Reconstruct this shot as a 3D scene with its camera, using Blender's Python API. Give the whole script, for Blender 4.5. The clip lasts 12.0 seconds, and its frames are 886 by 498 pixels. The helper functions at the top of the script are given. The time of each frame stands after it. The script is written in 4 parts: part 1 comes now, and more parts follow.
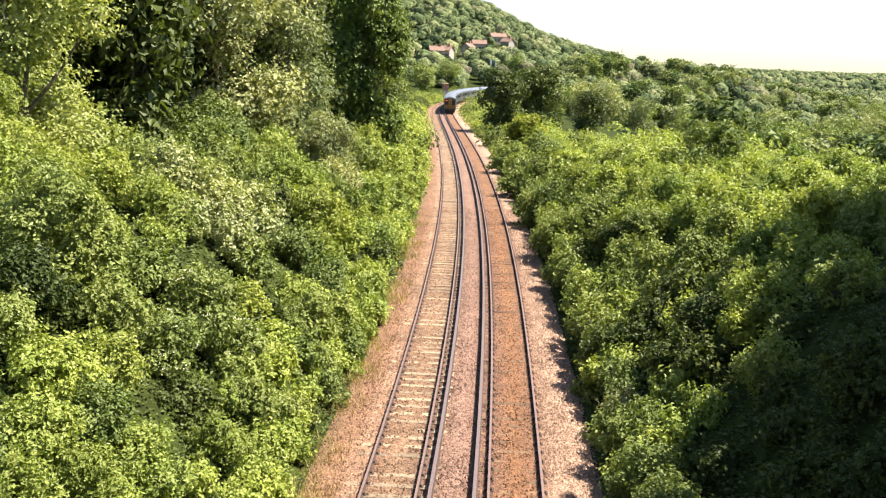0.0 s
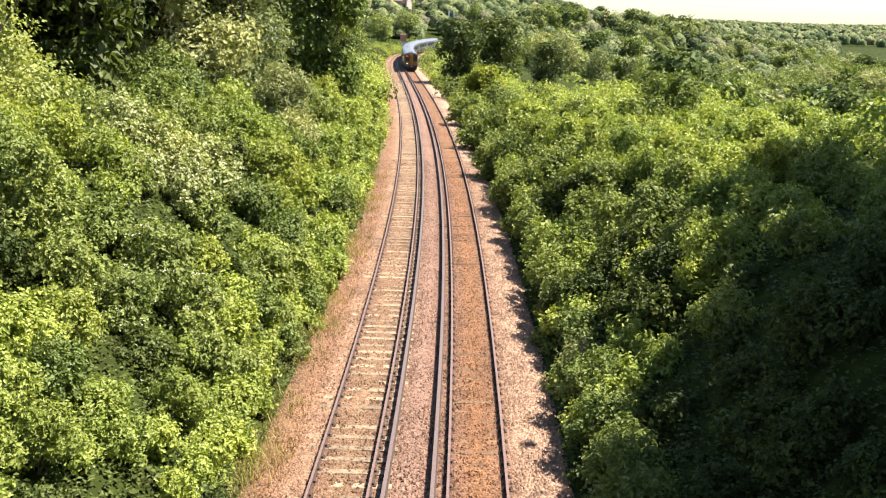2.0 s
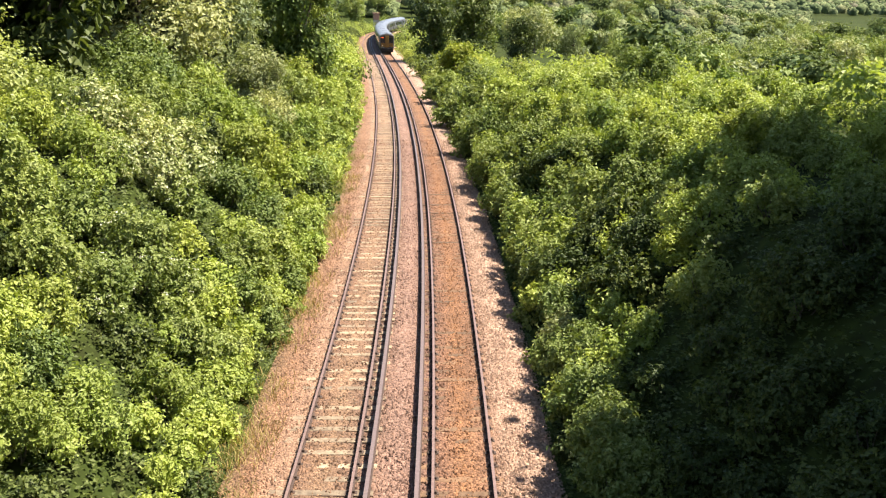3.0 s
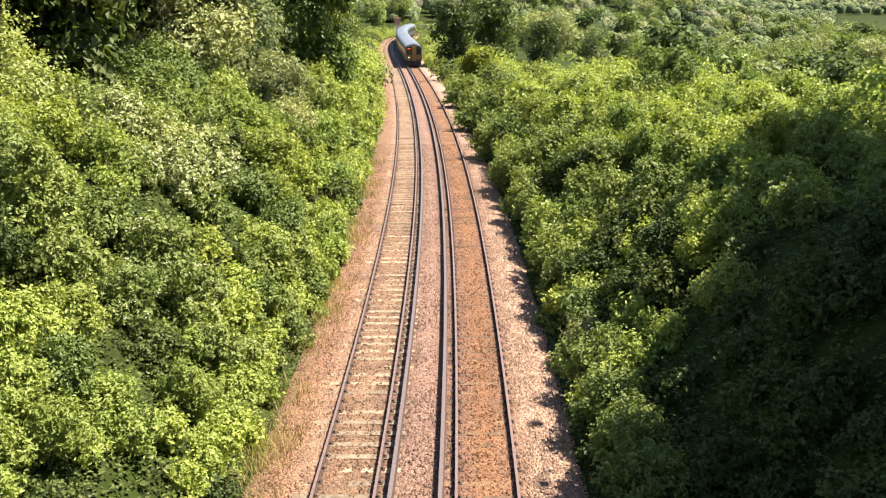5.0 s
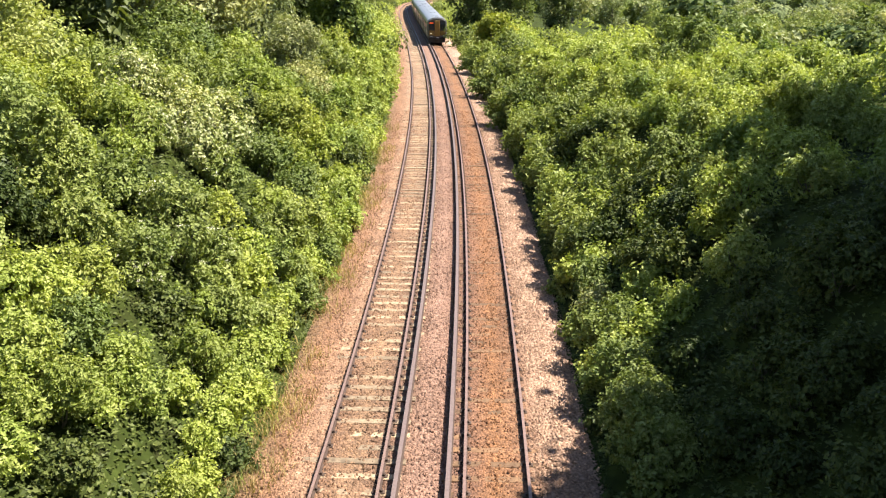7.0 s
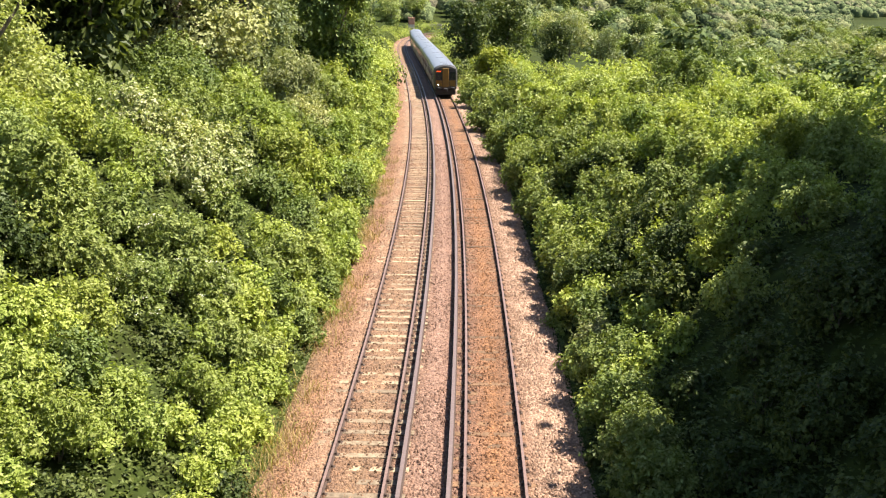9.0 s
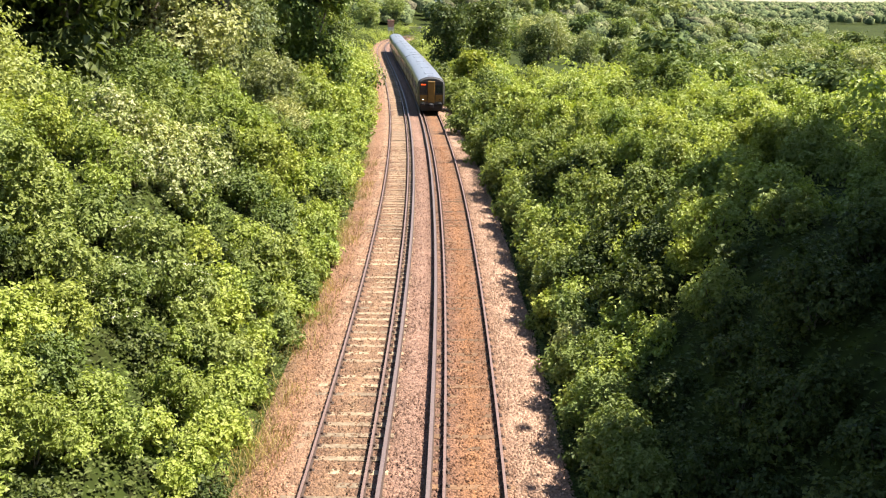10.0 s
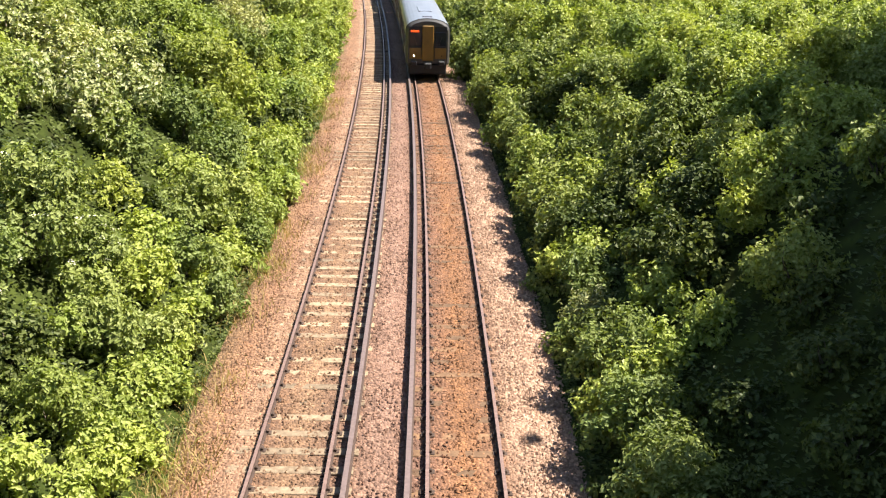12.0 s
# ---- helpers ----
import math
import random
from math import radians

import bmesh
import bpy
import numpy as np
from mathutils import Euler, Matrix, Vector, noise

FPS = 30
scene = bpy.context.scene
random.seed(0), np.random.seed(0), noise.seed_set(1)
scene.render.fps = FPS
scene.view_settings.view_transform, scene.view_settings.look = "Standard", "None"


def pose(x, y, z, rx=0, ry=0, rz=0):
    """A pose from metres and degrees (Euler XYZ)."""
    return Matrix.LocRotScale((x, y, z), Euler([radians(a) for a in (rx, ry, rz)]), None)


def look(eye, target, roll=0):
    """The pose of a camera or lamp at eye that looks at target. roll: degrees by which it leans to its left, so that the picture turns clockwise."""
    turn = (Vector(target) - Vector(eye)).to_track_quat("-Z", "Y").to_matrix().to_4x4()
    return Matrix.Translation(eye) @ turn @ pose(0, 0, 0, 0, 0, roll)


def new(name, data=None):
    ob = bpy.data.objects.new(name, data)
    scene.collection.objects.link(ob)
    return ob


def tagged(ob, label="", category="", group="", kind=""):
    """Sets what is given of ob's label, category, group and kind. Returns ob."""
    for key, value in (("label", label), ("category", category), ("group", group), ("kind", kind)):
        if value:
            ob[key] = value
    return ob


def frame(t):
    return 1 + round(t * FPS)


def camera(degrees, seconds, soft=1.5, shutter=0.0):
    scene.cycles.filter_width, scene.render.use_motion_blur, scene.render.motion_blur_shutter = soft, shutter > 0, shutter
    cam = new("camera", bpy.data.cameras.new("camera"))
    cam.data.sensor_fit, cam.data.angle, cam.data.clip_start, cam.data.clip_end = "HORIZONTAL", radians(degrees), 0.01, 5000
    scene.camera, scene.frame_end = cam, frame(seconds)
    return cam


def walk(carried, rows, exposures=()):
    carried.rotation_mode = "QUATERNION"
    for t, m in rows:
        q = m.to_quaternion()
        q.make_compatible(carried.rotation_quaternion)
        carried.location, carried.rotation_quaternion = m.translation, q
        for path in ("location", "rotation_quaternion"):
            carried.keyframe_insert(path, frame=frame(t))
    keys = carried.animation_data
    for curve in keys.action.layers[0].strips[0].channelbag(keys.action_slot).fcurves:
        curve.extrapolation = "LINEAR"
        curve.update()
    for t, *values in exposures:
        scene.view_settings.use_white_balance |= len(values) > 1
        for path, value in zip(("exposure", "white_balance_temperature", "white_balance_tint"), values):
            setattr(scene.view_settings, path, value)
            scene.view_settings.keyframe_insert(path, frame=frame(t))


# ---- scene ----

# ---------------------------------------------------------------- camera
cam = camera(50.8, 12.0, soft=1.25)
ROWS = [
    (0, 0, 0, 11.546, 78.687, -1.549, 0.31),
    (0.5, 0, 0, 11.546, 77.882, -1.876, 0.454),
    (1, 0, 0, 11.546, 77.294, -2.42, -0.386),
    (1.5, 0, 0, 11.546, 76.343, -2.526, -1.104),
    (2, 0, 0, 11.546, 75.85, -1.629, -2.212),
    (2.5, 0, 0, 11.546, 75.284, -0.658, -3.191),
    (3, 0, 0, 11.546, 74.576, -0.462, -3.85),
    (3.2, 0, 0, 11.546, 74.294, -0.186, -3.742),
    (4.8, 0, 0, 11.546, 75.2, 0.171, -2.705),
    (5, 0, 0, 11.546, 74.819, 0.225, -2.628),
    (5.5, 0, 0, 11.546, 74.198, -0.086, -1.331),
    (6, 0, 0, 11.546, 72.861, -0.908, -1.346),
    (6.5, 0, 0, 11.546, 72.22, -0.706, -1.652),
    (7, 0, 0, 11.546, 72.807, -0.411, -1.657),
    (9, 0, 0, 11.546, 74.82, -0.316, -1.767),
    (9.5, 0, 0, 11.546, 75.112, -0.462, -2.543),
    (10, 0, 0, 11.546, 74.99, -0.645, -2.985),
    (10.5, 0, 0, 11.546, 74.477, -1.602, -2.589),
    (11, 0, 0, 11.546, 73.894, -1.305, -1.685),
    (11.5, 0, 0, 11.546, 72.771, -1.009, -3.041),
    (11.7, 0.016, 1.561, 11.301, 71.922, -0.922, -3.775),
    (11.8, -0.017, 3.299, 11.023, 71.15, -1.844, -3.952),
    (12, 0.274, 6.96, 10.515, 69.713, -1.418, -4.137),
]
walk(cam, [(t, pose(x, y, z, rx, ry, rz)) for t, x, y, z, rx, ry, rz in ROWS])

# ---------------------------------------------------------------- light
SUN_AZIMUTH, SUN_HEIGHT = 83.0, 59.0      # degrees from straight ahead towards the right; above the horizon
SUN_WAY = Vector((math.sin(radians(SUN_AZIMUTH)) * math.cos(radians(SUN_HEIGHT)),
                  math.cos(radians(SUN_AZIMUTH)) * math.cos(radians(SUN_HEIGHT)), math.sin(radians(SUN_HEIGHT))))
world = bpy.data.worlds.new("sky")
scene.world = world
world.use_nodes = True
sky = world.node_tree.nodes.new("ShaderNodeTexSky")
sky.sky_type, sky.sun_disc = "NISHITA", False
sky.sun_elevation, sky.sun_rotation = radians(SUN_HEIGHT), radians(SUN_AZIMUTH)
sky.dust_density, sky.air_density = 0.55, 1.0
world.node_tree.links.new(sky.outputs[0], world.node_tree.nodes["Background"].inputs[0])
world.node_tree.nodes["Background"].inputs[1].default_value = 0.068
sun = new("sun", bpy.data.lights.new("sun", "SUN"))
sun.data.energy, sun.data.angle, sun.data.color = 5.0, radians(0.53), (1.0, 0.92, 0.79)
sun.matrix_world = look(SUN_WAY * 200, (0, 0, 0))
scene.view_settings.exposure = 1.74


# ---------------------------------------------------------------- materials
def material(name, rough=0.8, metal=0.0):
    m = bpy.data.materials.new(name)
    m.use_nodes = True
    b = m.node_tree.nodes["Principled BSDF"]
    b.inputs["Roughness"].default_value, b.inputs["Metallic"].default_value = rough, metal
    return m, m.node_tree.nodes, m.node_tree.links, b


def ramp(nodes, stops, kind="LINEAR"):
    r = nodes.new("ShaderNodeValToRGB")
    r.color_ramp.interpolation = kind
    es = r.color_ramp.elements
    es[0].position, es[0].color = stops[0][0], (*stops[0][1], 1)
    es[1].position, es[1].color = stops[-1][0], (*stops[-1][1], 1)
    for p, c in stops[1:-1]:
        es.new(p).color = (*c, 1)
    return r


def mixer(nodes, links, a, b, factor, kind="MIX"):
    """Mixes two colours, each a socket or a triple, by a socket or a number."""
    n = nodes.new("ShaderNodeMix")
    n.data_type, n.blend_type = "RGBA", kind
    for s, v in ((n.inputs[0], factor), (n.inputs[6], a), (n.inputs[7], b)):
        if isinstance(v, bpy.types.NodeSocket):
            links.new(v, s)
        else:
            s.default_value = v if isinstance(v, (int, float)) else (*v, 1)
    return n.outputs[2]


def noise_tex(nodes, links, scale, detail=4.0, source=None):
    n = nodes.new("ShaderNodeTexNoise")
    n.inputs["Scale"].default_value, n.inputs["Detail"].default_value = scale, detail
    if source is None:
        source = nodes.new("ShaderNodeNewGeometry").outputs["Position"]
    links.new(source, n.inputs["Vector"])
    return n


def bump(nodes, links, height, b, strength=0.5, distance=0.02):
    n = nodes.new("ShaderNodeBump")
    n.inputs["Strength"].default_value, n.inputs["Distance"].default_value = strength, distance
    links.new(height, n.inputs["Height"])
    links.new(n.outputs[0], b.inputs["Normal"])


def leaf_material(name, dark, mid, light, through_share=0.28, gloss=0.5, broad=0.35, spread=0.7, shine=0.16):
    """Leaves: each leaf its own tone, each plant its own, broad patches over the bank, light let through."""
    m, nodes, links, b = material(name, gloss)
    geo = nodes.new("ShaderNodeNewGeometry")
    each = ramp(nodes, [(0.0, dark), (0.45, mid), (1.0, light)])
    links.new(geo.outputs["Random Per Island"], each.inputs[0])
    info = nodes.new("ShaderNodeObjectInfo")
    plant = ramp(nodes, [(0.0, (0.68, 0.75, 0.75)), (0.5, (1, 1, 1)), (1.0, (1.16, 1.14, 1.05))])
    links.new(info.outputs["Random"], plant.inputs[0])
    col = mixer(nodes, links, each.outputs[0], plant.outputs[0], 1.0, "MULTIPLY")
    patch = noise_tex(nodes, links, broad, 3.0, geo.outputs["Position"])
    tone = ramp(nodes, [(0.3, tuple(1 - spread * k for k in (0.3, 0.2, 0.22))), (0.5, (1, 1, 1)), (0.7, tuple(1 + spread * k for k in (0.2, 0.16, 0.05)))])
    links.new(patch.outputs[0], tone.inputs[0])
    col = mixer(nodes, links, col, tone.outputs[0], 1.0, "MULTIPLY")
    links.new(col, b.inputs["Base Color"])
    b.inputs["Specular IOR Level"].default_value = shine
    lit = nodes.new("ShaderNodeBsdfTranslucent")
    warm = mixer(nodes, links, col, (1.2, 1.25, 0.5), 1.0, "MULTIPLY")
    links.new(warm, lit.inputs["Color"])
    mix = nodes.new("ShaderNodeMixShader")
    mix.inputs[0].default_value = through_share
    links.new(b.outputs[0], mix.inputs[1])
    links.new(lit.outputs[0], mix.inputs[2])
    links.new(mix.outputs[0], nodes["Material Output"].inputs["Surface"])
    return m


def speckled(name, stops, scale, rough=0.85, metal=0.0, relief=0.3, distance=0.01, second=None):
    m, nodes, links, b = material(name, rough, metal)
    n = noise_tex(nodes, links, scale, 6.0)
    r = ramp(nodes, stops)
    links.new(n.outputs[0], r.inputs[0])
    col = r.outputs[0]
    if second:
        n2 = noise_tex(nodes, links, second[0], 3.0)
        r2 = ramp(nodes, [(0.35, second[1]), (0.65, second[2])])
        links.new(n2.outputs[0], r2.inputs[0])
        col = mixer(nodes, links, col, r2.outputs[0], 1.0, "MULTIPLY")
    links.new(col, b.inputs["Base Color"])
    bump(nodes, links, n.outputs[0], b, relief, distance)
    return m


LEAF_LIME = leaf_material("lime_green_leaves", (0.205, 0.25, 0.052), (0.275, 0.32, 0.078), (0.38, 0.415, 0.135), 0.3)
LEAF_MID = leaf_material("mid_green_leaves", (0.145, 0.18, 0.047), (0.205, 0.24, 0.067), (0.30, 0.335, 0.125))
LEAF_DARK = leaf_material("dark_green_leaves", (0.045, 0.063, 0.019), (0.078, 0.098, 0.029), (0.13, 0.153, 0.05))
LEAF_PALE = leaf_material("pale_grey_green_leaves", (0.21, 0.225, 0.10), (0.29, 0.30, 0.14), (0.40, 0.405, 0.22))
LEAF_CREAM = leaf_material("variegated_cream_leaves", (0.15, 0.19, 0.06), (0.26, 0.285, 0.11), (0.52, 0.51, 0.32), 0.25)
LEAF_BIRCH = leaf_material("pale_lime_birch_leaves", (0.27, 0.295, 0.085), (0.37, 0.385, 0.125), (0.50, 0.50, 0.22), 0.32)
LEAF_SYCAMORE = leaf_material("sycamore_leaves", (0.11, 0.15, 0.036), (0.18, 0.22, 0.052), (0.28, 0.315, 0.095))
LEAF_HAZEL = leaf_material("soft_green_leaves", (0.20, 0.235, 0.05), (0.27, 0.305, 0.072), (0.36, 0.385, 0.125), 0.34)
LEAF_YELLOW = leaf_material("yellow_green_leaves", (0.22, 0.235, 0.035), (0.32, 0.32, 0.045), (0.42, 0.40, 0.07))
LEAF_FAR = leaf_material("woodland_leaves", (0.065, 0.09, 0.028), (0.125, 0.155, 0.055), (0.21, 0.235, 0.095), 0.2, 0.8, 0.06, 1.5, 0.1)
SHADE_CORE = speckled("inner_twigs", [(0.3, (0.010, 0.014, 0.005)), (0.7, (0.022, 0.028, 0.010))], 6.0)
FLOWER = speckled("cream_blossom", [(0.3, (0.6, 0.58, 0.42)), (0.7, (0.8, 0.78, 0.62))], 20.0)
BARK = speckled("grey_brown_bark", [(0.3, (0.07, 0.05, 0.035)), (0.7, (0.2, 0.16, 0.12))], 9.0, 0.9, 0, 0.8, 0.03)
EARTH = speckled("bank_earth", [(0.25, (0.018, 0.018, 0.008)), (0.5, (0.028, 0.038, 0.010)), (0.75, (0.05, 0.065, 0.016))], 1.7, 0.95, 0, 0.6, 0.08,
                 (0.05, (0.8, 0.85, 0.75), (1.15, 1.1, 1.0)))
EARTH.node_tree.nodes["Principled BSDF"].inputs["Specular IOR Level"].default_value = 0.05
RAIL_SIDE = speckled("rusty_rail", [(0.3, (0.03, 0.017, 0.013)), (0.7, (0.075, 0.045, 0.034))], 30.0, 0.75, 0.3)
RAIL_TOP = speckled("worn_rail_head", [(0.3, (0.17, 0.105, 0.09)), (0.7, (0.26, 0.175, 0.15))], 12.0, 0.5, 0.35, 0.1, 0.002)
CONDUCTOR_TOP = speckled("conductor_head", [(0.3, (0.135, 0.097, 0.09)), (0.7, (0.205, 0.15, 0.14))], 12.0, 0.5, 0.3, 0.1, 0.002)
IRON = speckled("rusty_iron", [(0.3, (0.03, 0.02, 0.016)), (0.7, (0.09, 0.055, 0.04))], 40.0, 0.8, 0.2)
PORCELAIN = speckled("dusty_porcelain", [(0.3, (0.25, 0.2, 0.16)), (0.7, (0.4, 0.34, 0.29))], 40.0, 0.4)


def paint(name, colour, rough=0.45, metal=0.0, dirt=0.75):
    return speckled(name, [(0.3, tuple(c * dirt for c in colour)), (0.7, colour)], 2.5, rough, metal, 0.05, 0.002)


def sleeper_material(name, stops):
    m, nodes, links, b = material(name, 0.9)
    geo = nodes.new("ShaderNodeNewGeometry")
    n = noise_tex(nodes, links, 9.0, 6.0, geo.outputs["Position"])
    r = ramp(nodes, stops)
    links.new(n.outputs[0], r.inputs[0])
    info = nodes.new("ShaderNodeObjectInfo")
    t = ramp(nodes, [(0.0, (0.6, 0.6, 0.6)), (1.0, (1.35, 1.3, 1.25))])
    links.new(info.outputs["Random"], t.inputs[0])
    links.new(mixer(nodes, links, r.outputs[0], t.outputs[0], 1.0, "MULTIPLY"), b.inputs["Base Color"])
    bump(nodes, links, n.outputs[0], b, 0.6, 0.02)
    return m


SLEEPER_PALE = sleeper_material("weathered_sleeper_wood", [(0.3, (0.15, 0.105, 0.068)), (0.7, (0.33, 0.25, 0.17))])
SLEEPER_RUST = sleeper_material("rust_stained_sleeper_wood", [(0.3, (0.085, 0.046, 0.025)), (0.7, (0.17, 0.10, 0.055))])

# body colour darkened to carry the shade on the train's left side
TRAIN_SIDE_SHADED = paint("train_side_shaded", (0.085, 0.085, 0.1))
TRAIN_ROOF = paint("train_roof_paint", (0.25, 0.255, 0.30), 0.28, 0.35)
TRAIN_DARK = paint("train_dark_paint", (0.012, 0.012, 0.014), 0.6)
TRAIN_CAB = paint("train_cab_paint", (0.06, 0.055, 0.05), 0.4)
# warning yellow, with the shade on the cab end mixed into its colour
TRAIN_YELLOW_SHADED = paint("train_yellow_shaded", (0.2, 0.105, 0.012), 0.5)
GLASS = paint("tinted_glass", (0.02, 0.025, 0.03), 0.08)

# stone colours across the line, from the left edge of the bed to the right one
ACROSS = [(-4.6, (0.13, 0.095, 0.045)), (-3.6, (0.225, 0.13, 0.075)), (-2.75, (0.25, 0.16, 0.105)), (-2.45, (0.16, 0.095, 0.058)),
          (-1.75, (0.215, 0.14, 0.085)), (-1.0, (0.13, 0.078, 0.052)), (0.0, (0.225, 0.145, 0.11)), (0.85, (0.14, 0.08, 0.058)),
          (1.75, (0.205, 0.105, 0.048)), (2.5, (0.165, 0.092, 0.055)), (2.85, (0.31, 0.215, 0.155)), (4.6, (0.39, 0.285, 0.215))]


def ballast_material(name, stones):
    m, nodes, links, b = material(name, 0.92)
    uv = nodes.new("ShaderNodeUVMap")
    split = nodes.new("ShaderNodeSeparateXYZ")
    links.new(uv.outputs[0], split.inputs[0])
    r = ramp(nodes, [((u + 5) / 10, (c[0] * 0.92, c[1] * 0.86, c[2] * 0.85)) for u, c in ACROSS])
    over = nodes.new("ShaderNodeMapRange")
    over.inputs["From Min"].default_value, over.inputs["From Max"].default_value = -5.0, 5.0
    links.new(split.outputs[0], over.inputs["Value"])
    links.new(over.outputs[0], r.inputs[0])
    geo = nodes.new("ShaderNodeNewGeometry")
    tone = ramp(nodes, [(0.0, (0.62, 0.58, 0.57)), (0.35, (0.85, 0.85, 0.85)), (0.8, (1.2, 1.18, 1.15)), (1.0, (1.6, 1.6, 1.6))])
    if stones:
        links.new(geo.outputs["Random Per Island"], tone.inputs[0])
    else:
        v = nodes.new("ShaderNodeTexVoronoi")
        v.inputs["Scale"].default_value = 15.0
        links.new(geo.outputs["Position"], v.inputs["Vector"])
        s2 = nodes.new("ShaderNodeSeparateXYZ")
        links.new(v.outputs["Color"], s2.inputs[0])
        links.new(s2.outputs[0], tone.inputs[0])
        bump(nodes, links, v.outputs["Distance"], b, 1.0, -0.05)
    col = mixer(nodes, links, r.outputs[0], tone.outputs[0], 1.0, "MULTIPLY")
    n = noise_tex(nodes, links, 0.5, 4.0, geo.outputs["Position"])
    r3 = ramp(nodes, [(0.3, (0.8, 0.76, 0.72)), (0.7, (1.15, 1.12, 1.1))])
    links.new(n.outputs[0], r3.inputs[0])
    links.new(mixer(nodes, links, col, r3.outputs[0], 1.0, "MULTIPLY"), b.inputs["Base Color"])
    return m


BALLAST = ballast_material("ballast_bed", False)
STONES = ballast_material("ballast_stones", True)


# ---------------------------------------------------------------- mesh helpers
def mesh_of(name, verts, faces, mats, slots=None, smooth=False):
    me = bpy.data.meshes.new(name)
    me.from_pydata(np.asarray(verts).tolist(), [], [tuple(f) for f in np.asarray(faces).tolist()] if isinstance(faces, np.ndarray) else faces)
    for m in mats:
        me.materials.append(m)
    if slots is not None:
        me.polygons.foreach_set("material_index", np.asarray(slots, np.int32))
    if smooth:
        me.polygons.foreach_set("use_smooth", np.ones(len(me.polygons), bool))
    me.update()
    return me


def part(name, me, parent, label="", m=None):
    ob = new(name, me)
    ob.parent = parent
    if m is not None:
        ob.matrix_basis = m
    if label:
        ob["label"] = label
    return ob


def box_bm(bm, x0, x1, y0, y1, z0, z1, bevel=0.0, slot=0):
    made = bmesh.ops.create_cube(bm, size=1.0)
    vs = made["verts"]
    for v in vs:
        v.co = Vector(((x0 + x1) / 2 + v.co.x * (x1 - x0), (y0 + y1) / 2 + v.co.y * (y1 - y0), (z0 + z1) / 2 + v.co.z * (z1 - z0)))
    faces = {f for v in vs for f in v.link_faces}
    for f in faces:
        f.material_index = slot
    if bevel:
        bmesh.ops.bevel(bm, geom=list({e for v in vs for e in v.link_edges}), offset=bevel, segments=1, affect="EDGES", material=-1)


def bm_mesh(name, bm, mats, smooth=False):
    me = bpy.data.meshes.new(name)
    bm.to_mesh(me)
    bm.free()
    for m in mats:
        me.materials.append(m)
    if smooth:
        me.polygons.foreach_set("use_smooth", np.ones(len(me.polygons), bool))
    return me


def box_mesh(name, x0, x1, y0, y1, z0, z1, mat, bevel=0.02):
    bm = bmesh.new()
    box_bm(bm, x0, x1, y0, y1, z0, z1, bevel)
    return bm_mesh(name, bm, [mat])


# ---------------------------------------------------------------- the line's course
BEND_AT = [-30, 0, 30, 60, 90, 120, 150, 180, 210, 235, 260, 285, 310, 480]
BEND = [-0.001184, -0.001165, -0.001093, -0.000967, -0.000773, -0.00051, -0.000236, 0.000117, 0.000695, 0.001605, 0.002688, 0.003696, 0.004591, 0.00543]
TS = np.arange(-30.0, 480.0, 1.0)
_h = np.cumsum(np.interp(TS, BEND_AT, BEND))
TH = 0.0883 + _h - _h[30]
TX, TY = np.cumsum(np.sin(TH)), np.cumsum(np.cos(TH))
TX, TY = TX - TX[30] - 1.3243, TY - TY[30]


def on_line(s, u, z=0.0):
    """The place s metres along the line, u to the right of its middle."""
    x, y, a = np.interp(s, TS, TX), np.interp(s, TS, TY), np.interp(s, TS, TH)
    return np.stack([x + u * np.cos(a), y - u * np.sin(a), z + 0 * x], -1)


def aside(x, y):
    """Signed distance of places from the middle of the line (right positive), and the metres along it."""
    x, y = np.ravel(x).astype(float), np.ravel(y).astype(float)
    d, s = np.empty(len(x)), np.empty(len(x))
    for i in range(0, len(x), 4000):
        dx, dy = x[i:i + 4000, None] - TX, y[i:i + 4000, None] - TY
        k = np.argmin(dx * dx + dy * dy, 1)
        r = np.arange(len(k))
        side = dx[r, k] * np.cos(TH[k]) - dy[r, k] * np.sin(TH[k])
        d[i:i + 4000], s[i:i + 4000] = np.sign(side) * np.hypot(dx[r, k], dy[r, k]), TS[k]
    return d, s


def soft_step(v, a, b):
    t = np.clip((v - a) / (b - a), 0, 1)
    return t * t * (3 - 2 * t)


def height(x, y):
    """The ground's height."""
    x, y = np.ravel(x).astype(float), np.ravel(y).astype(float)
    d, s = aside(x, y)
    left = np.interp(s, [-30, 0, 40, 70, 100, 150, 220, 300], [6.8, 6.6, 6.2, 4.6, 2.7, 1.5, 1.0, 1.0])
    right = np.interp(s, [-30, 0, 40, 70, 110, 150, 250, 300], [6.8, 6.4, 5.5, 3.9, 1.2, -0.2, -0.4, -0.4])
    brow = np.interp(s, [0, 60, 110, 170, 250], [48, 44, 28, 18, 17])
    top = np.where(d < 0, left, right)
    rise = np.clip((np.abs(d) - 4.7) * 0.95, 0, None)
    z = np.where(rise < top, rise, top) - 0.35
    z = z - 0.25 * np.exp(-((rise - top) / 0.9) ** 2)
    far = np.abs(d)
    z = z + np.where((d < 0) & (x < 3), soft_step(far, 14, 60) * 4.0, -soft_step(np.where(y > 340, np.minimum(far, x), far) - brow, 0, 63) * 10.5)
    hill = 75.0 / (1 + np.exp(np.clip((x - 90) / 62, -30, 30))) * soft_step(y, 300, 820)
    ridge = 24.0 * soft_step(y, 1000, 2200) * (0.75 + 0.25 * np.sin(x / 260.0 + 1.0))
    return z + hill + ridge + 0.12 * np.sin(x * 0.9) * np.sin(y * 0.7) * (far > 6)


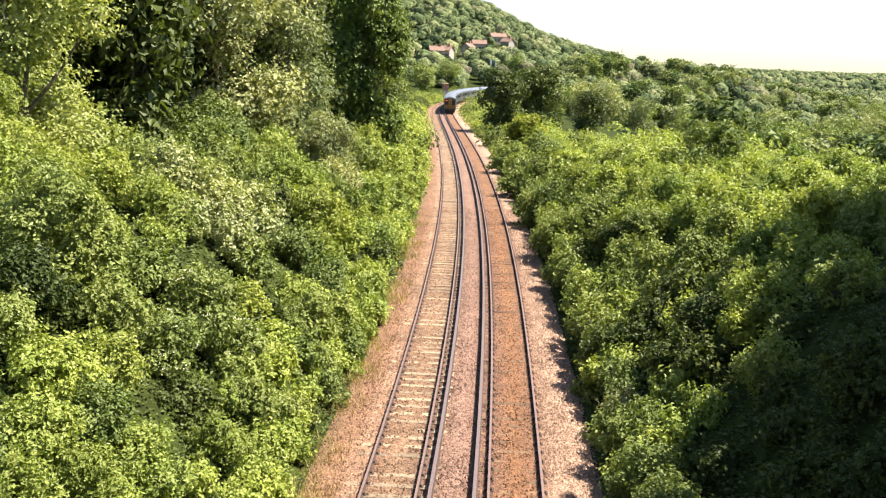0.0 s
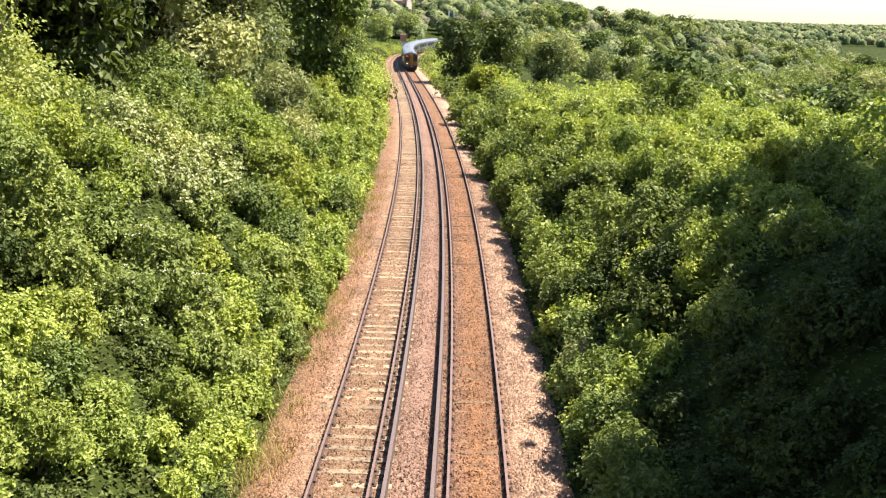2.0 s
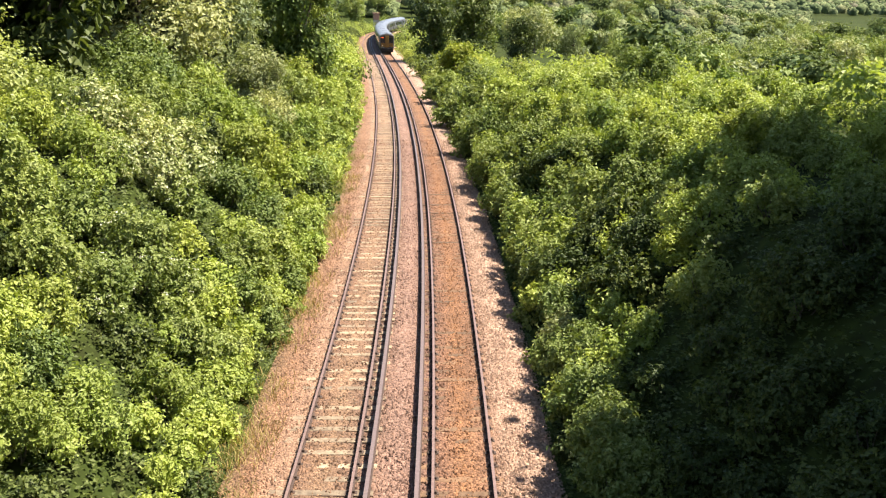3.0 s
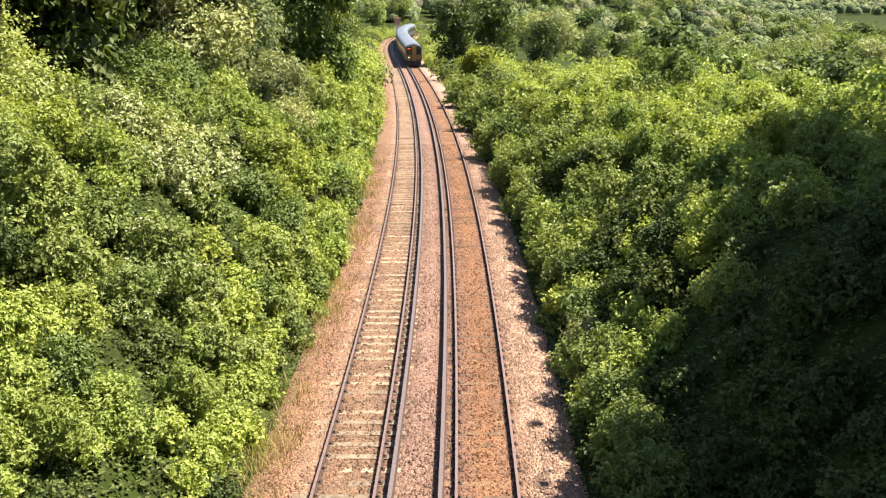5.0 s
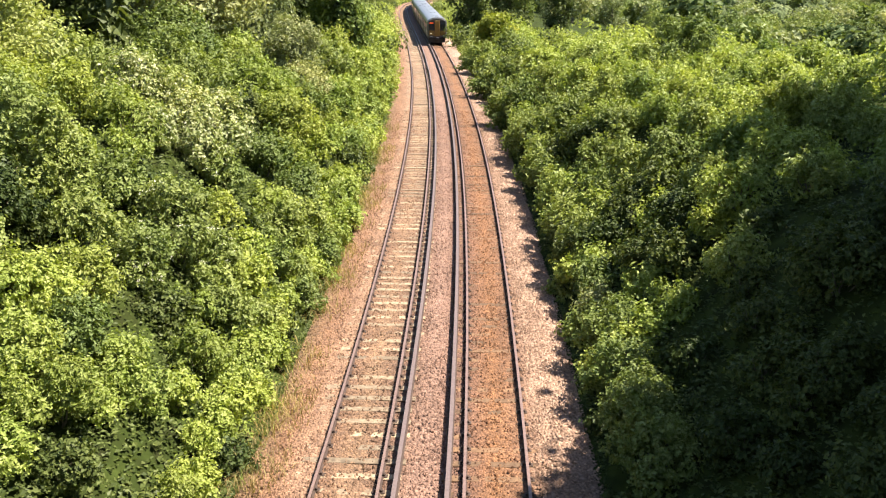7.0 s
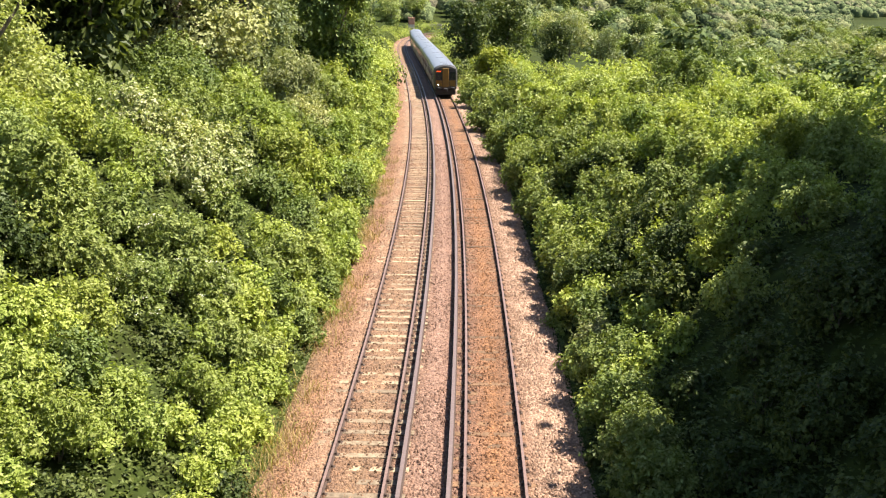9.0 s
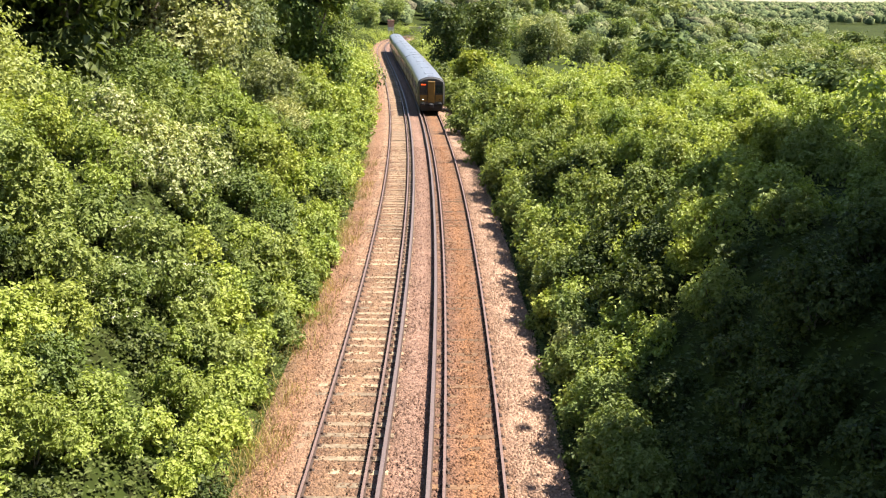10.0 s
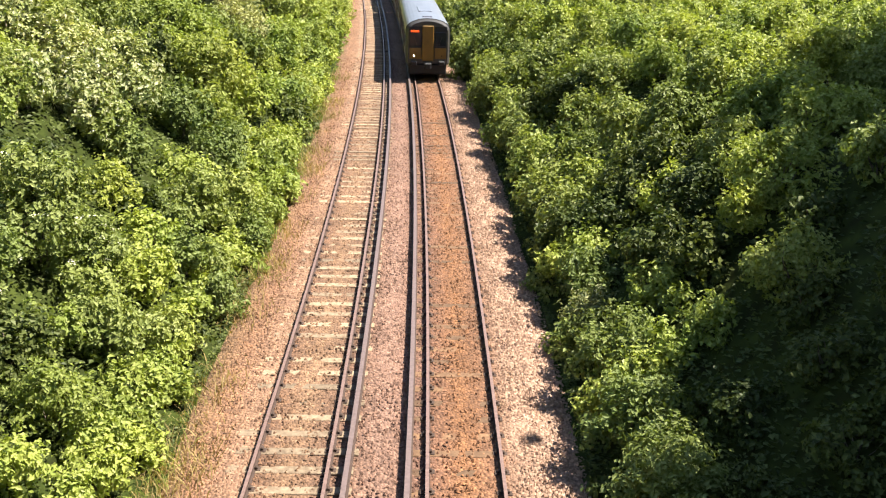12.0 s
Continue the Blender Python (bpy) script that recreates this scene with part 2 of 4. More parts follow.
def ground():
    gx = np.concatenate([-np.geomspace(34, 3500, 34)[::-1], np.arange(-33, 33.1, 0.75), np.geomspace(34, 3500, 34)])
    gy = np.concatenate([-np.geomspace(12, 500, 10)[::-1], np.arange(-10, 310, 2.0), np.geomspace(313, 4500, 50)])
    X, Y = np.meshgrid(gx, gy)
    Z = height(X, Y)
    v = np.stack([X.ravel(), Y.ravel(), Z], 1)
    nx, ny = len(gx), len(gy)
    i = (np.arange(ny - 1)[:, None] * nx + np.arange(nx - 1)).ravel()
    f = np.stack([i, i + 1, i + nx + 1, i + nx], 1)
    tagged(new("ground", mesh_of("ground", v, f, [EARTH], smooth=True)), "earth banks of a cutting with green undergrowth", "ground", kind="structure")


ground()


# ---------------------------------------------------------------- track
def sweep(name, profile, s0, s1, step, mats, slot_of=None, closed=True, uv=False, wobble=0.0):
    """A profile of (u, z) points carried along the line."""
    ss = np.arange(s0, s1 + 0.01, step)
    n = len(profile)
    rows = [on_line(ss, u, z) for u, z in profile]
    v = np.stack(rows, 1)
    if wobble:
        v[:, 1:-1, 2] += np.random.default_rng(4).normal(0, wobble, v[:, 1:-1, 2].shape)
    faces, slots, uvs = [], [], []
    for i in range(len(ss) - 1):
        for j in range(n if closed else n - 1):
            k = (j + 1) % n
            faces.append((i * n + j, i * n + k, (i + 1) * n + k, (i + 1) * n + j))
            slots.append(slot_of(j) if slot_of else 0)
            if uv:
                uvs += [profile[j][0], ss[i], profile[k][0], ss[i], profile[k][0], ss[i + 1], profile[j][0], ss[i + 1]]
    me = mesh_of(name, v.reshape(-1, 3), faces, mats, slots)
    if uv:
        me.uv_layers.new(name="line").data.foreach_set("uv", uvs)
    return me


GAUGE, APART, THIRD = 1.505, 3.478, 0.385
LINE_END = 420.0


def bed():
    prof = [(-5.6, -0.75), (-4.9, -0.5), (-4.4, -0.36), (-3.8, -0.3), (-3.3, -0.215), (-3.0, -0.178), (-2.75, -0.166), (-2.5, -0.172), (-2.2, -0.178), (-1.8, -0.178),
            (-1.4, -0.182), (-1.1, -0.2), (-0.8, -0.21), (-0.5, -0.2), (0, -0.19), (0.5, -0.195), (0.8, -0.2), (1.1, -0.185), (1.4, -0.178), (1.75, -0.172),
            (2.1, -0.178), (2.4, -0.185), (2.7, -0.175), (3.0, -0.16), (3.4, -0.17), (3.8, -0.24), (4.2, -0.36), (4.7, -0.5), (5.4, -0.75)]
    ob = new("ballast_bed", sweep("ballast_bed", prof, -20, LINE_END, 1.0, [BALLAST], closed=False, uv=True, wobble=0.012))
    tagged(ob, "pinkish brown crushed stone bed under two tracks", "ballast", kind="structure")
    rng = np.random.default_rng(11)
    n = 46000
    s = 14 + 62 * rng.random(n) ** 1.5
    u = rng.uniform(-4.4, 4.5, n)
    u = np.where(rng.random(n) < 0.35, rng.uniform(2.7, 4.6, n), u)
    u = np.where((u > -2.95) & (u < -0.55) & (rng.random(n) < 0.12), rng.uniform(-0.6, 0.6, n), u)
    z = np.interp(u, [p[0] for p in prof], [p[1] for p in prof])
    c = on_line(s, u, z)
    octa = np.array([(1, 0, 0), (0, 1, 0), (-1, 0, 0), (0, -1, 0), (0, 0, 0.9), (0, 0, -0.7)])
    size = rng.uniform(0.022, 0.05, n)[:, None, None] * rng.uniform(0.7, 1.3, (n, 1, 3))
    v = octa[None] * size + rng.normal(0, 0.006, (n, 6, 3))
    a = rng.uniform(0, 6.28, n)
    ca, sa = np.cos(a)[:, None], np.sin(a)[:, None]
    v = np.stack([v[..., 0] * ca - v[..., 1] * sa, v[..., 0] * sa + v[..., 1] * ca, v[..., 2]], -1) + c[:, None] + np.array([0, 0, 0.012])
    tri = np.array([(0, 1, 4), (1, 2, 4), (2, 3, 4), (3, 0, 4)])
    f = (np.arange(n)[:, None, None] * 6 + tri[None]).reshape(-1, 3)
    me = mesh_of("loose_stones", v.reshape(-1, 3), f, [STONES])
    me.uv_layers.new(name="line").data.foreach_set("uv", np.repeat(np.stack([u, s], 1), 12, 0).ravel())
    tagged(new("loose_ballast", me), "loose angular pinkish ballast stones between and beside tracks", "ballast", kind="stuff")


bed()

RAIL_PROFILE = [(-0.036, 0), (-0.036, -0.04), (-0.012, -0.06), (-0.012, -0.13), (-0.06, -0.155), (-0.06, -0.165), (0.06, -0.165), (0.06, -0.155), (0.012, -0.13), (0.012, -0.06), (0.036, -0.04), (0.036, 0)]


def rail_mesh(u0, lift, wide, top):
    return sweep("rail", [(u0 + a * wide, b + lift) for a, b in RAIL_PROFILE], -20, LINE_END, 2.0, [RAIL_SIDE, top], lambda j: 1 if j == 11 else 0)


def sleeper_mesh(name, mat):
    bm = bmesh.new()
    box_bm(bm, -1.27, 1.27, -0.125, 0.125, -0.13, 0.0, 0.012)
    return bm_mesh(name, bm, [mat])


def chair_mesh():
    bm = bmesh.new()
    box_bm(bm, -0.15, 0.15, -0.075, 0.075, 0.0, 0.025, 0.01)
    box_bm(bm, 0.045, 0.10, -0.045, 0.045, 0.02, 0.085, 0.012)
    box_bm(bm, -0.10, -0.045, -0.045, 0.045, 0.02, 0.085, 0.012)
    return bm_mesh("rail_chair", bm, [IRON])


PITCH = 0.69


def track(middle, mat, top_z, seed, label):
    rng = random.Random(seed)
    thing = tagged(new("railway_track"), label, "railway track", "the two tracks")
    for u in (-GAUGE / 2, GAUGE / 2):
        part("rail", rail_mesh(middle + u, 0, 1.0, RAIL_TOP), thing, "rusty steel rail with a worn shiny head")
    sl, ch = sleeper_mesh("sleeper", mat), chair_mesh()
    s = 12.0
    for _ in range(230):
        p, a = on_line(s, middle), float(np.interp(s, TS, TH))
        m = pose(p[0], p[1], top_z + rng.uniform(-0.022, 0.012), 0, 0, -math.degrees(a) + rng.uniform(-0.7, 0.7)) @ Matrix.Translation((rng.uniform(-0.05, 0.05), 0, 0))
        part("sleeper", sl, thing, m=m)
        if s < 12 + 140 * PITCH:
            for u in (-GAUGE / 2, GAUGE / 2):
                q = on_line(s, middle + u)
                part("rail_chair", ch, thing, m=pose(q[0], q[1], -0.17, 0, 0, -math.degrees(a)))
        s += PITCH
    return thing


track(-APART / 2, SLEEPER_PALE, -0.164, 1, "older railway track on pale weathered timber sleepers in ballast")
track(APART / 2, SLEEPER_RUST, -0.176, 2, "railway track with rust-stained sleepers nearly buried in ballast")


def pot_mesh():
    bm = bmesh.new()
    bmesh.ops.create_cone(bm, cap_ends=True, segments=10, radius1=0.085, radius2=0.06, depth=0.16)
    bmesh.ops.translate(bm, verts=bm.verts, vec=(0, 0, 0.08))
    return bm_mesh("insulator", bm, [PORCELAIN])


def conductor(u):
    thing = tagged(new("conductor_rail"), "raised steel third rail on porcelain insulators beside the track", "third rail", "the two third rails")
    part("rail", rail_mesh(u, 0.085, 1.45, CONDUCTOR_TOP), thing)
    me = pot_mesh()
    s = 12.3
    while s < 140:
        q = on_line(s, u)
        part("insulator", me, thing, "pale porcelain insulator", pose(q[0], q[1], -0.235))
        s += PITCH * 4
    return thing


conductor(-APART / 2 + GAUGE / 2 + THIRD)
conductor(APART / 2 - GAUGE / 2 - THIRD)


# ---------------------------------------------------------------- leaves
def leaves(centres, out, size, rng, droop=0.3, slim=0.55, up=0.45, stray=0.36):
    """Folded leaf blades: a base, a tip and two raised sides each."""
    n = len(centres)
    nor = out * 0.75 + rng.normal(0, stray, (n, 3)) + np.array([0.0, 0, up])
    nor /= np.linalg.norm(nor, axis=1)[:, None] + 1e-9
    a = rng.normal(0, 1, (n, 3)) + out * 0.5 - np.array([0, 0, droop])
    a -= nor * (a * nor).sum(1)[:, None]
    a /= np.linalg.norm(a, axis=1)[:, None] + 1e-9
    b = np.cross(nor, a)
    l = (size * rng.uniform(0.6, 1.35, n))[:, None]
    w = l * slim
    v = np.stack([centres - a * l * 0.5, centres + b * w * 0.5 + nor * w * 0.18, centres + a * l * 0.5 - nor * l * 0.1, centres - b * w * 0.5 + nor * w * 0.18], 1)
    i = np.arange(n)[:, None] * 4
    f = np.concatenate([i + np.array([[0, 1, 2]]), i + np.array([[0, 2, 3]])], 1).reshape(-1, 3)
    return v.reshape(-1, 3), f


def ball(rng, n):
    d = rng.normal(0, 1, (n, 3))
    return d / np.linalg.norm(d, axis=1)[:, None]


def lump_leaves(lumps, n, rng, floor=-0.3, shell=(0.66, 1.12), hollow=0.6):
    """Places on the outer skin of a heap of lumps, with their outward ways."""
    c, r = np.array([l[:3] for l in lumps]), np.array([l[3] for l in lumps])
    pick = rng.choice(len(r), n * 2, p=r ** 2 / (r ** 2).sum())
    d = ball(rng, n * 2)
    p = c[pick] + d * (r[pick] * rng.uniform(*shell, n * 2))[:, None] * np.array([1, 1, 0.92])
    inside = (np.linalg.norm(p[:, None] - c[None], axis=2) < r[None] * hollow).any(1)
    ok = ~inside & (p[:, 2] > floor)
    return p[ok][:n], d[ok][:n]


def bush_mesh(name, seed, leaf, n, size, flowers=0, spread=1.0, tall=1.0, shoots=0, slim=0.6):
    rng = np.random.default_rng(seed)
    lumps = [(0, 0, 0.45 * tall, 0.85)]
    for k in range(7):
        a = k * 0.9 + rng.uniform(0, 0.6)
        d = rng.uniform(0.45, 0.95) * spread
        lumps.append((d * math.cos(a), d * math.sin(a), rng.uniform(0.05, 0.95) * tall, rng.uniform(0.32, 0.62)))
    lumps.append((rng.uniform(-0.3, 0.3), rng.uniform(-0.3, 0.3), 1.05 * tall, rng.uniform(0.35, 0.5)))
    p, d = lump_leaves(lumps, n, rng)
    sp, sd = [], []
    for k in range(shoots):
        base = p[rng.integers(len(p))]
        if base[2] < 0.3:
            continue
        way = np.array([rng.normal(0, 0.35), rng.normal(0, 0.35), 1.0])
        m = 14
        t = np.linspace(0, rng.uniform(0.35, 0.8), m)[:, None]
        sp.append(base + way * t + rng.normal(0, 0.05, (m, 3)))
        sd.append(ball(rng, m))
    if sp:
        p, d = np.concatenate([p, *sp]), np.concatenate([d, *sd])
    v, f = leaves(p, d, size, rng, slim=slim)
    slots = [0] * len(f)
    vs, fs = [v], [f]
    if flowers:
        q = p[rng.choice(len(p), flowers * 3)]
        q = q[q[:, 2] > 0.2][:flowers]
        ps = (q[:, None] * 1.05 + rng.normal(0, 0.05, (len(q), 16, 3)) * np.array([1, 1, 0.35])).reshape(-1, 3)
        fv, ff = leaves(ps, np.tile((0, 0, 1.0), (len(ps), 1)), 0.05, rng, slim=1.0)
        fs.append(ff + sum(len(x) for x in vs))
        vs.append(fv)
        slots += [2] * len(ff)
    return mesh_of(name, np.concatenate(vs), np.concatenate(fs), [leaf, SHADE_CORE, FLOWER], slots)


BUSH_KINDS = {
    "bramble_bush": (LEAF_LIME, "dense bright green bramble thicket in sun on the bank", 0, 0.6, 0.75),
    "hawthorn_bush": (LEAF_MID, "rounded mid-green hawthorn shrub on the bank", 0, 0.6, 0.95),
    # its dark leaves also take the place of shade on the right bank
    "ivy_shade_mound": (LEAF_DARK, "dark green ivy-covered shrub, in part standing in for shade on the bank", 0, 0.75, 0.85),
    "buddleia_bush": (LEAF_PALE, "pale grey-green buddleia shrub with narrow leaves", 0, 0.32, 1.15),
    "dogwood_bush": (LEAF_CREAM, "shrub with cream-edged variegated leaves on the bank", 0, 0.6, 1.0),
    "hazel_bush": (LEAF_HAZEL, "loose soft green hazel shrub with upright shoots", 0, 0.5, 1.1),
    "elder_bush": (LEAF_MID, "elder shrub with flat clusters of cream blossom", 45, 0.55, 1.05),
}
BUSHES = {}
for _k, (_leaf, _label, _fl, _slim, _tall) in BUSH_KINDS.items():
    for _v in range(2):
        BUSHES[_k, _v] = bush_mesh("foliage", len(BUSHES) + 5, _leaf, 480, 0.175, 0, 1.0, _tall, 0, _slim)


def stem_mesh():
    """A bare crooked stem that forks from the root."""
    rng = np.random.default_rng(2)
    v, f = [], []
    for k in range(7):
        a, reach = k * 0.9, rng.uniform(0.2, 0.75)
        for i in range(4):
            t = i / 3
            c = (reach * t * math.cos(a) + rng.normal(0, 0.03), reach * t * math.sin(a) + rng.normal(0, 0.03), -0.25 + t * rng.uniform(0.9, 1.15))
            r = 0.028 * (1 - 0.7 * t)
            v += [(c[0] + r * math.cos(j * 1.5708), c[1] + r * math.sin(j * 1.5708), c[2]) for j in range(4)]
        o = len(v) - 16
        f += [(o + i * 4 + j, o + i * 4 + (j + 1) % 4, o + i * 4 + 4 + (j + 1) % 4, o + i * 4 + 4 + j) for i in range(3) for j in range(4)]
    return mesh_of("stem", v, f, [BARK])


STEM = stem_mesh()


def bush_pose(x, y, r, rng, sink=0.25):
    return pose(x, y, float(height(x, y)[0]) - sink * r, rng.uniform(-14, 14), rng.uniform(-14, 14), rng.uniform(0, 360)), Matrix.Diagonal((r, r, r * rng.uniform(0.8, 1.25), 1))


def shrub_lumps(x, y, r, tall, rng, large):
    """The leafy heaps that make up one shrub, in the world. A large one is a crown that overhangs its foot."""
    z = float(height(x, y)[0]) - 0.1 * r
    low, high = (0.55, 1.75) if large else (0.1, 1.1)
    lumps = [(x, y, z + (0.95 if large else 0.42) * tall * r, 0.78 * r)]
    for k in range(10 if large else 6):
        a, up = k * 2.4 + rng.uniform(-0.4, 0.4), rng.uniform(0.0, 1.0)
        d = r * (1.0 - 0.6 * up ** 1.5) * rng.uniform(0.7, 1.08)
        lumps.append((x + d * math.cos(a), y + d * math.sin(a), z + (low + (high - low) * up) * tall * r, rng.uniform(0.3, 0.5) * r))
    lumps.append((x + rng.uniform(-0.3, 0.3) * r, y + rng.uniform(-0.3, 0.3) * r, z + (high + 0.1) * tall * r, rng.uniform(0.28, 0.42) * r))
    return lumps


def build_shrubs(plan, large):
    """Shrubs from rows of kind, x, y, radius: each a thing of its own, its leaves only where no neighbour fills the place."""
    rng, pick = np.random.default_rng(17), random.Random(5)
    heaps = [np.array(shrub_lumps(x, y, r, BUSH_KINDS[k][4], pick, i < large)) for i, (k, x, y, r) in enumerate(plan)]
    mid = np.array([(x, y) for _k, x, y, _r in plan])
    rad = np.array([r for *_q, r in plan])
    for n, (kind, x, y, r) in enumerate(plan):
        leaf, label, flowers, slim, tall = BUSH_KINDS[kind]
        far = math.hypot(x, y)
        size = min(max(0.05 + 0.003 * far, 0.105), 0.3) * (1.2 if kind == "buddleia_bush" else 1.0)
        own, k = heaps[n], 9
        count = int(0.85 * (12.57 * own[:, 3] ** 2).sum() / (size * size * slim * 0.5) / k)
        which = rng.choice(len(own), count, p=own[:, 3] ** 2 / (own[:, 3] ** 2).sum())
        d = ball(rng, count)
        d[:, 2] *= 0.92
        p = own[which, :3] + d * (own[which, 3] * rng.uniform(0.74, 1.08, count))[:, None]
        h0, hx, hy = height(np.array([x, x + 0.5, x]), np.array([y, y, y + 0.5]))
        keep = p[:, 2] > h0 + (hx - h0) * 2 * (p[:, 0] - x) + (hy - h0) * 2 * (p[:, 1] - y) - 0.05
        for q in np.flatnonzero(np.hypot(*(mid - (x, y)).T) < (rad + r) * 1.6):
            c = heaps[q]
            gap = ((p[:, None] - c[None, :, :3]) ** 2).sum(2) > (c[None, :, 3] * (0.5 if q == n else 0.7)) ** 2
            keep &= gap.all(1)
        p, d = p[keep], d[keep]
        if len(p) < 12:
            continue
        # each sprig: a fan of leaves along a short twig that points outwards and up
        way = d * 0.8 + np.array([0, 0, 0.55]) + rng.normal(0, 0.3, d.shape)
        along = np.linspace(-0.6, 1.0, k)[None, :, None] * (size * rng.uniform(0.6, 1.6, (len(p), 1, 1)))
        p = (p[:, None] + way[:, None] * along + rng.normal(0, size * 0.42, (len(p), k, 3))).reshape(-1, 3)
        d = np.repeat(d, k, 0)
        # long shoots that stand out from the heaps
        m = int(4 * r * r) + 3
        tips = p[rng.integers(0, len(p), m)]
        way = ball(rng, m) * 0.5 + np.array([0, 0, 0.9])
        spray = (tips[:, None] + way[:, None] * np.linspace(0, 1, 14)[None, :, None] * rng.uniform(0.3, 0.75, (m, 1, 1)) * min(r, 1.5) * 0.75 + rng.normal(0, size * 0.35, (m, 14, 3))).reshape(-1, 3)
        p, d = np.concatenate([p, spray]), np.concatenate([d, ball(rng, len(spray))])
        v, f = leaves(p, d, size, rng, slim=slim)
        thing = tagged(new(kind), label, "bush", "shrubs on the banks")
        base = Vector((x, y, float(h0)))
        thing.matrix_basis = Matrix.Translation(base)
        part("foliage", mesh_of("foliage", v - np.array(base), f, [leaf]), thing)
        part("stem", STEM, thing, "thin brown forked stem", Matrix.Diagonal((r, r, r * tall, 1)))
        if flowers:
            top = p[rng.choice(len(p), flowers)]
            ps = (top[:, None] + rng.normal(0, 0.05, (len(top), 14, 3)) * np.array([1, 1, 0.35]) + np.array([0, 0, 0.04])).reshape(-1, 3)
            v, f = leaves(ps, np.tile((0, 0, 1.0), (len(ps), 1)), 0.035, rng, slim=1.0)
            part("blossom", mesh_of("blossom", v - np.array(base), f, [FLOWER]), thing, "flat cream blossom clusters")


def joined(name, items, label, category):
    """Many plants as one mesh: (mesh, matrix) pairs."""
    cache, V, Fc, S, base, mats = {}, [], [], [], 0, []
    for me, m in items:
        if me.name not in cache:
            v = np.empty(len(me.vertices) * 3)
            me.vertices.foreach_get("co", v)
            f = np.empty(len(me.loops), np.int32)
            me.loops.foreach_get("vertex_index", f)
            sl = np.empty(len(me.polygons), np.int32)
            me.polygons.foreach_get("material_index", sl)
            ids = []
            for q in me.materials:
                if q not in mats:
                    mats.append(q)
                ids.append(mats.index(q))
            cache[me.name] = v.reshape(-1, 3), f.reshape(-1, 3), np.array(ids)[sl]
        v, f, sl = cache[me.name]
        a = np.array(m)
        V.append(v @ a[:3, :3].T + a[:3, 3])
        Fc.append(f + base)
        S.append(sl)
        base += len(v)
    return tagged(new(name, mesh_of(name, np.concatenate(V), np.concatenate(Fc), mats, np.concatenate(S))), label, category, kind="stuff")


# the larger shrubs: kind, x, y, radius
LEFT_CREST = [("hawthorn_bush", -13.4, 52.8, 2.13), ("buddleia_bush", -7.5, 58.1, 1.82), ("buddleia_bush", -6.5, 56.6, 1.15),
    ("dogwood_bush", -10.9, 36.6, 1.15), ("dogwood_bush", -9.5, 37.6, 1.11), ("dogwood_bush", -7.9, 39.2, 1.16), ("dogwood_bush", -8.2, 34.7, 0.93),
    ("dogwood_bush", -9.3, 33.4, 0.77), ("elder_bush", -7.5, 34.4, 0.75), ("hawthorn_bush", -10.8, 25.7, 1.51), ("hazel_bush", -14.4, 32.6, 1.32),
    ("hazel_bush", -12.4, 34.1, 0.95), ("hawthorn_bush", -9.8, 25.3, 0.98), ("ivy_shade_mound", -10.4, 22.5, 0.88), ("hazel_bush", -16.3, 46.9, 1.18),
    ("bramble_bush", -11.1, 59.5, 1.50), ("bramble_bush", -7.9, 48.6, 1.23), ("hazel_bush", -6.3, 45.5, 1.28), ("hawthorn_bush", -9.1, 28.0, 0.80)]
LEFT_SLOPE = [("elder_bush", -7.2, 27.4, 1.22), ("elder_bush", -7.5, 24.9, 0.79), ("elder_bush", -6.3, 27.8, 0.81), ("hawthorn_bush", -6.5, 39.9, 0.99),
    ("hawthorn_bush", -7.0, 34.7, 0.68), ("hawthorn_bush", -8.7, 23.9, 0.88), ("ivy_shade_mound", -9.6, 22.8, 0.54), ("bramble_bush", -9.0, 20.3, 0.91),
    ("hazel_bush", -8.2, 21.9, 0.81), ("bramble_bush", -8.4, 18.1, 0.88), ("hawthorn_bush", -7.8, 19.8, 0.85), ("bramble_bush", -7.0, 20.2, 0.76),
    ("hazel_bush", -7.4, 17.7, 0.77), ("hazel_bush", -5.7, 22.8, 0.74), ("bramble_bush", -6.3, 20.0, 0.65), ("hawthorn_bush", -5.6, 25.8, 0.76),
    ("ivy_shade_mound", -6.7, 23.5, 0.38), ("hawthorn_bush", -6.1, 26.8, 0.64), ("hazel_bush", -8.0, 16.5, 0.63), ("bramble_bush", -5.8, 20.9, 0.51)]
LEFT_FOOT = [("bramble_bush", -3.8, 98.3, 1.49), ("bramble_bush", -4.9, 74.6, 1.81), ("bramble_bush", -5.3, 58.9, 1.50), ("bramble_bush", -3.7, 70.0, 1.35),
    ("bramble_bush", -5.1, 47.7, 1.22), ("bramble_bush", -3.9, 52.6, 1.14), ("bramble_bush", -3.9, 44.1, 1.05), ("hawthorn_bush", -5.0, 39.5, 1.02),
    ("bramble_bush", -3.3, 41.3, 0.82), ("hawthorn_bush", -4.3, 36.3, 0.99), ("hawthorn_bush", -5.2, 34.8, 0.87), ("hawthorn_bush", -3.7, 35.3, 0.78),
    ("hawthorn_bush", -4.7, 31.2, 0.86), ("hawthorn_bush", -4.0, 30.6, 0.65), ("bramble_bush", -5.5, 28.9, 0.76), ("hawthorn_bush", -4.7, 27.4, 0.67),
    ("bramble_bush", -4.9, 24.9, 0.67), ("bramble_bush", -4.3, 26.0, 0.50), ("bramble_bush", -4.9, 22.8, 0.62), ("bramble_bush", -4.3, 23.6, 0.44)]
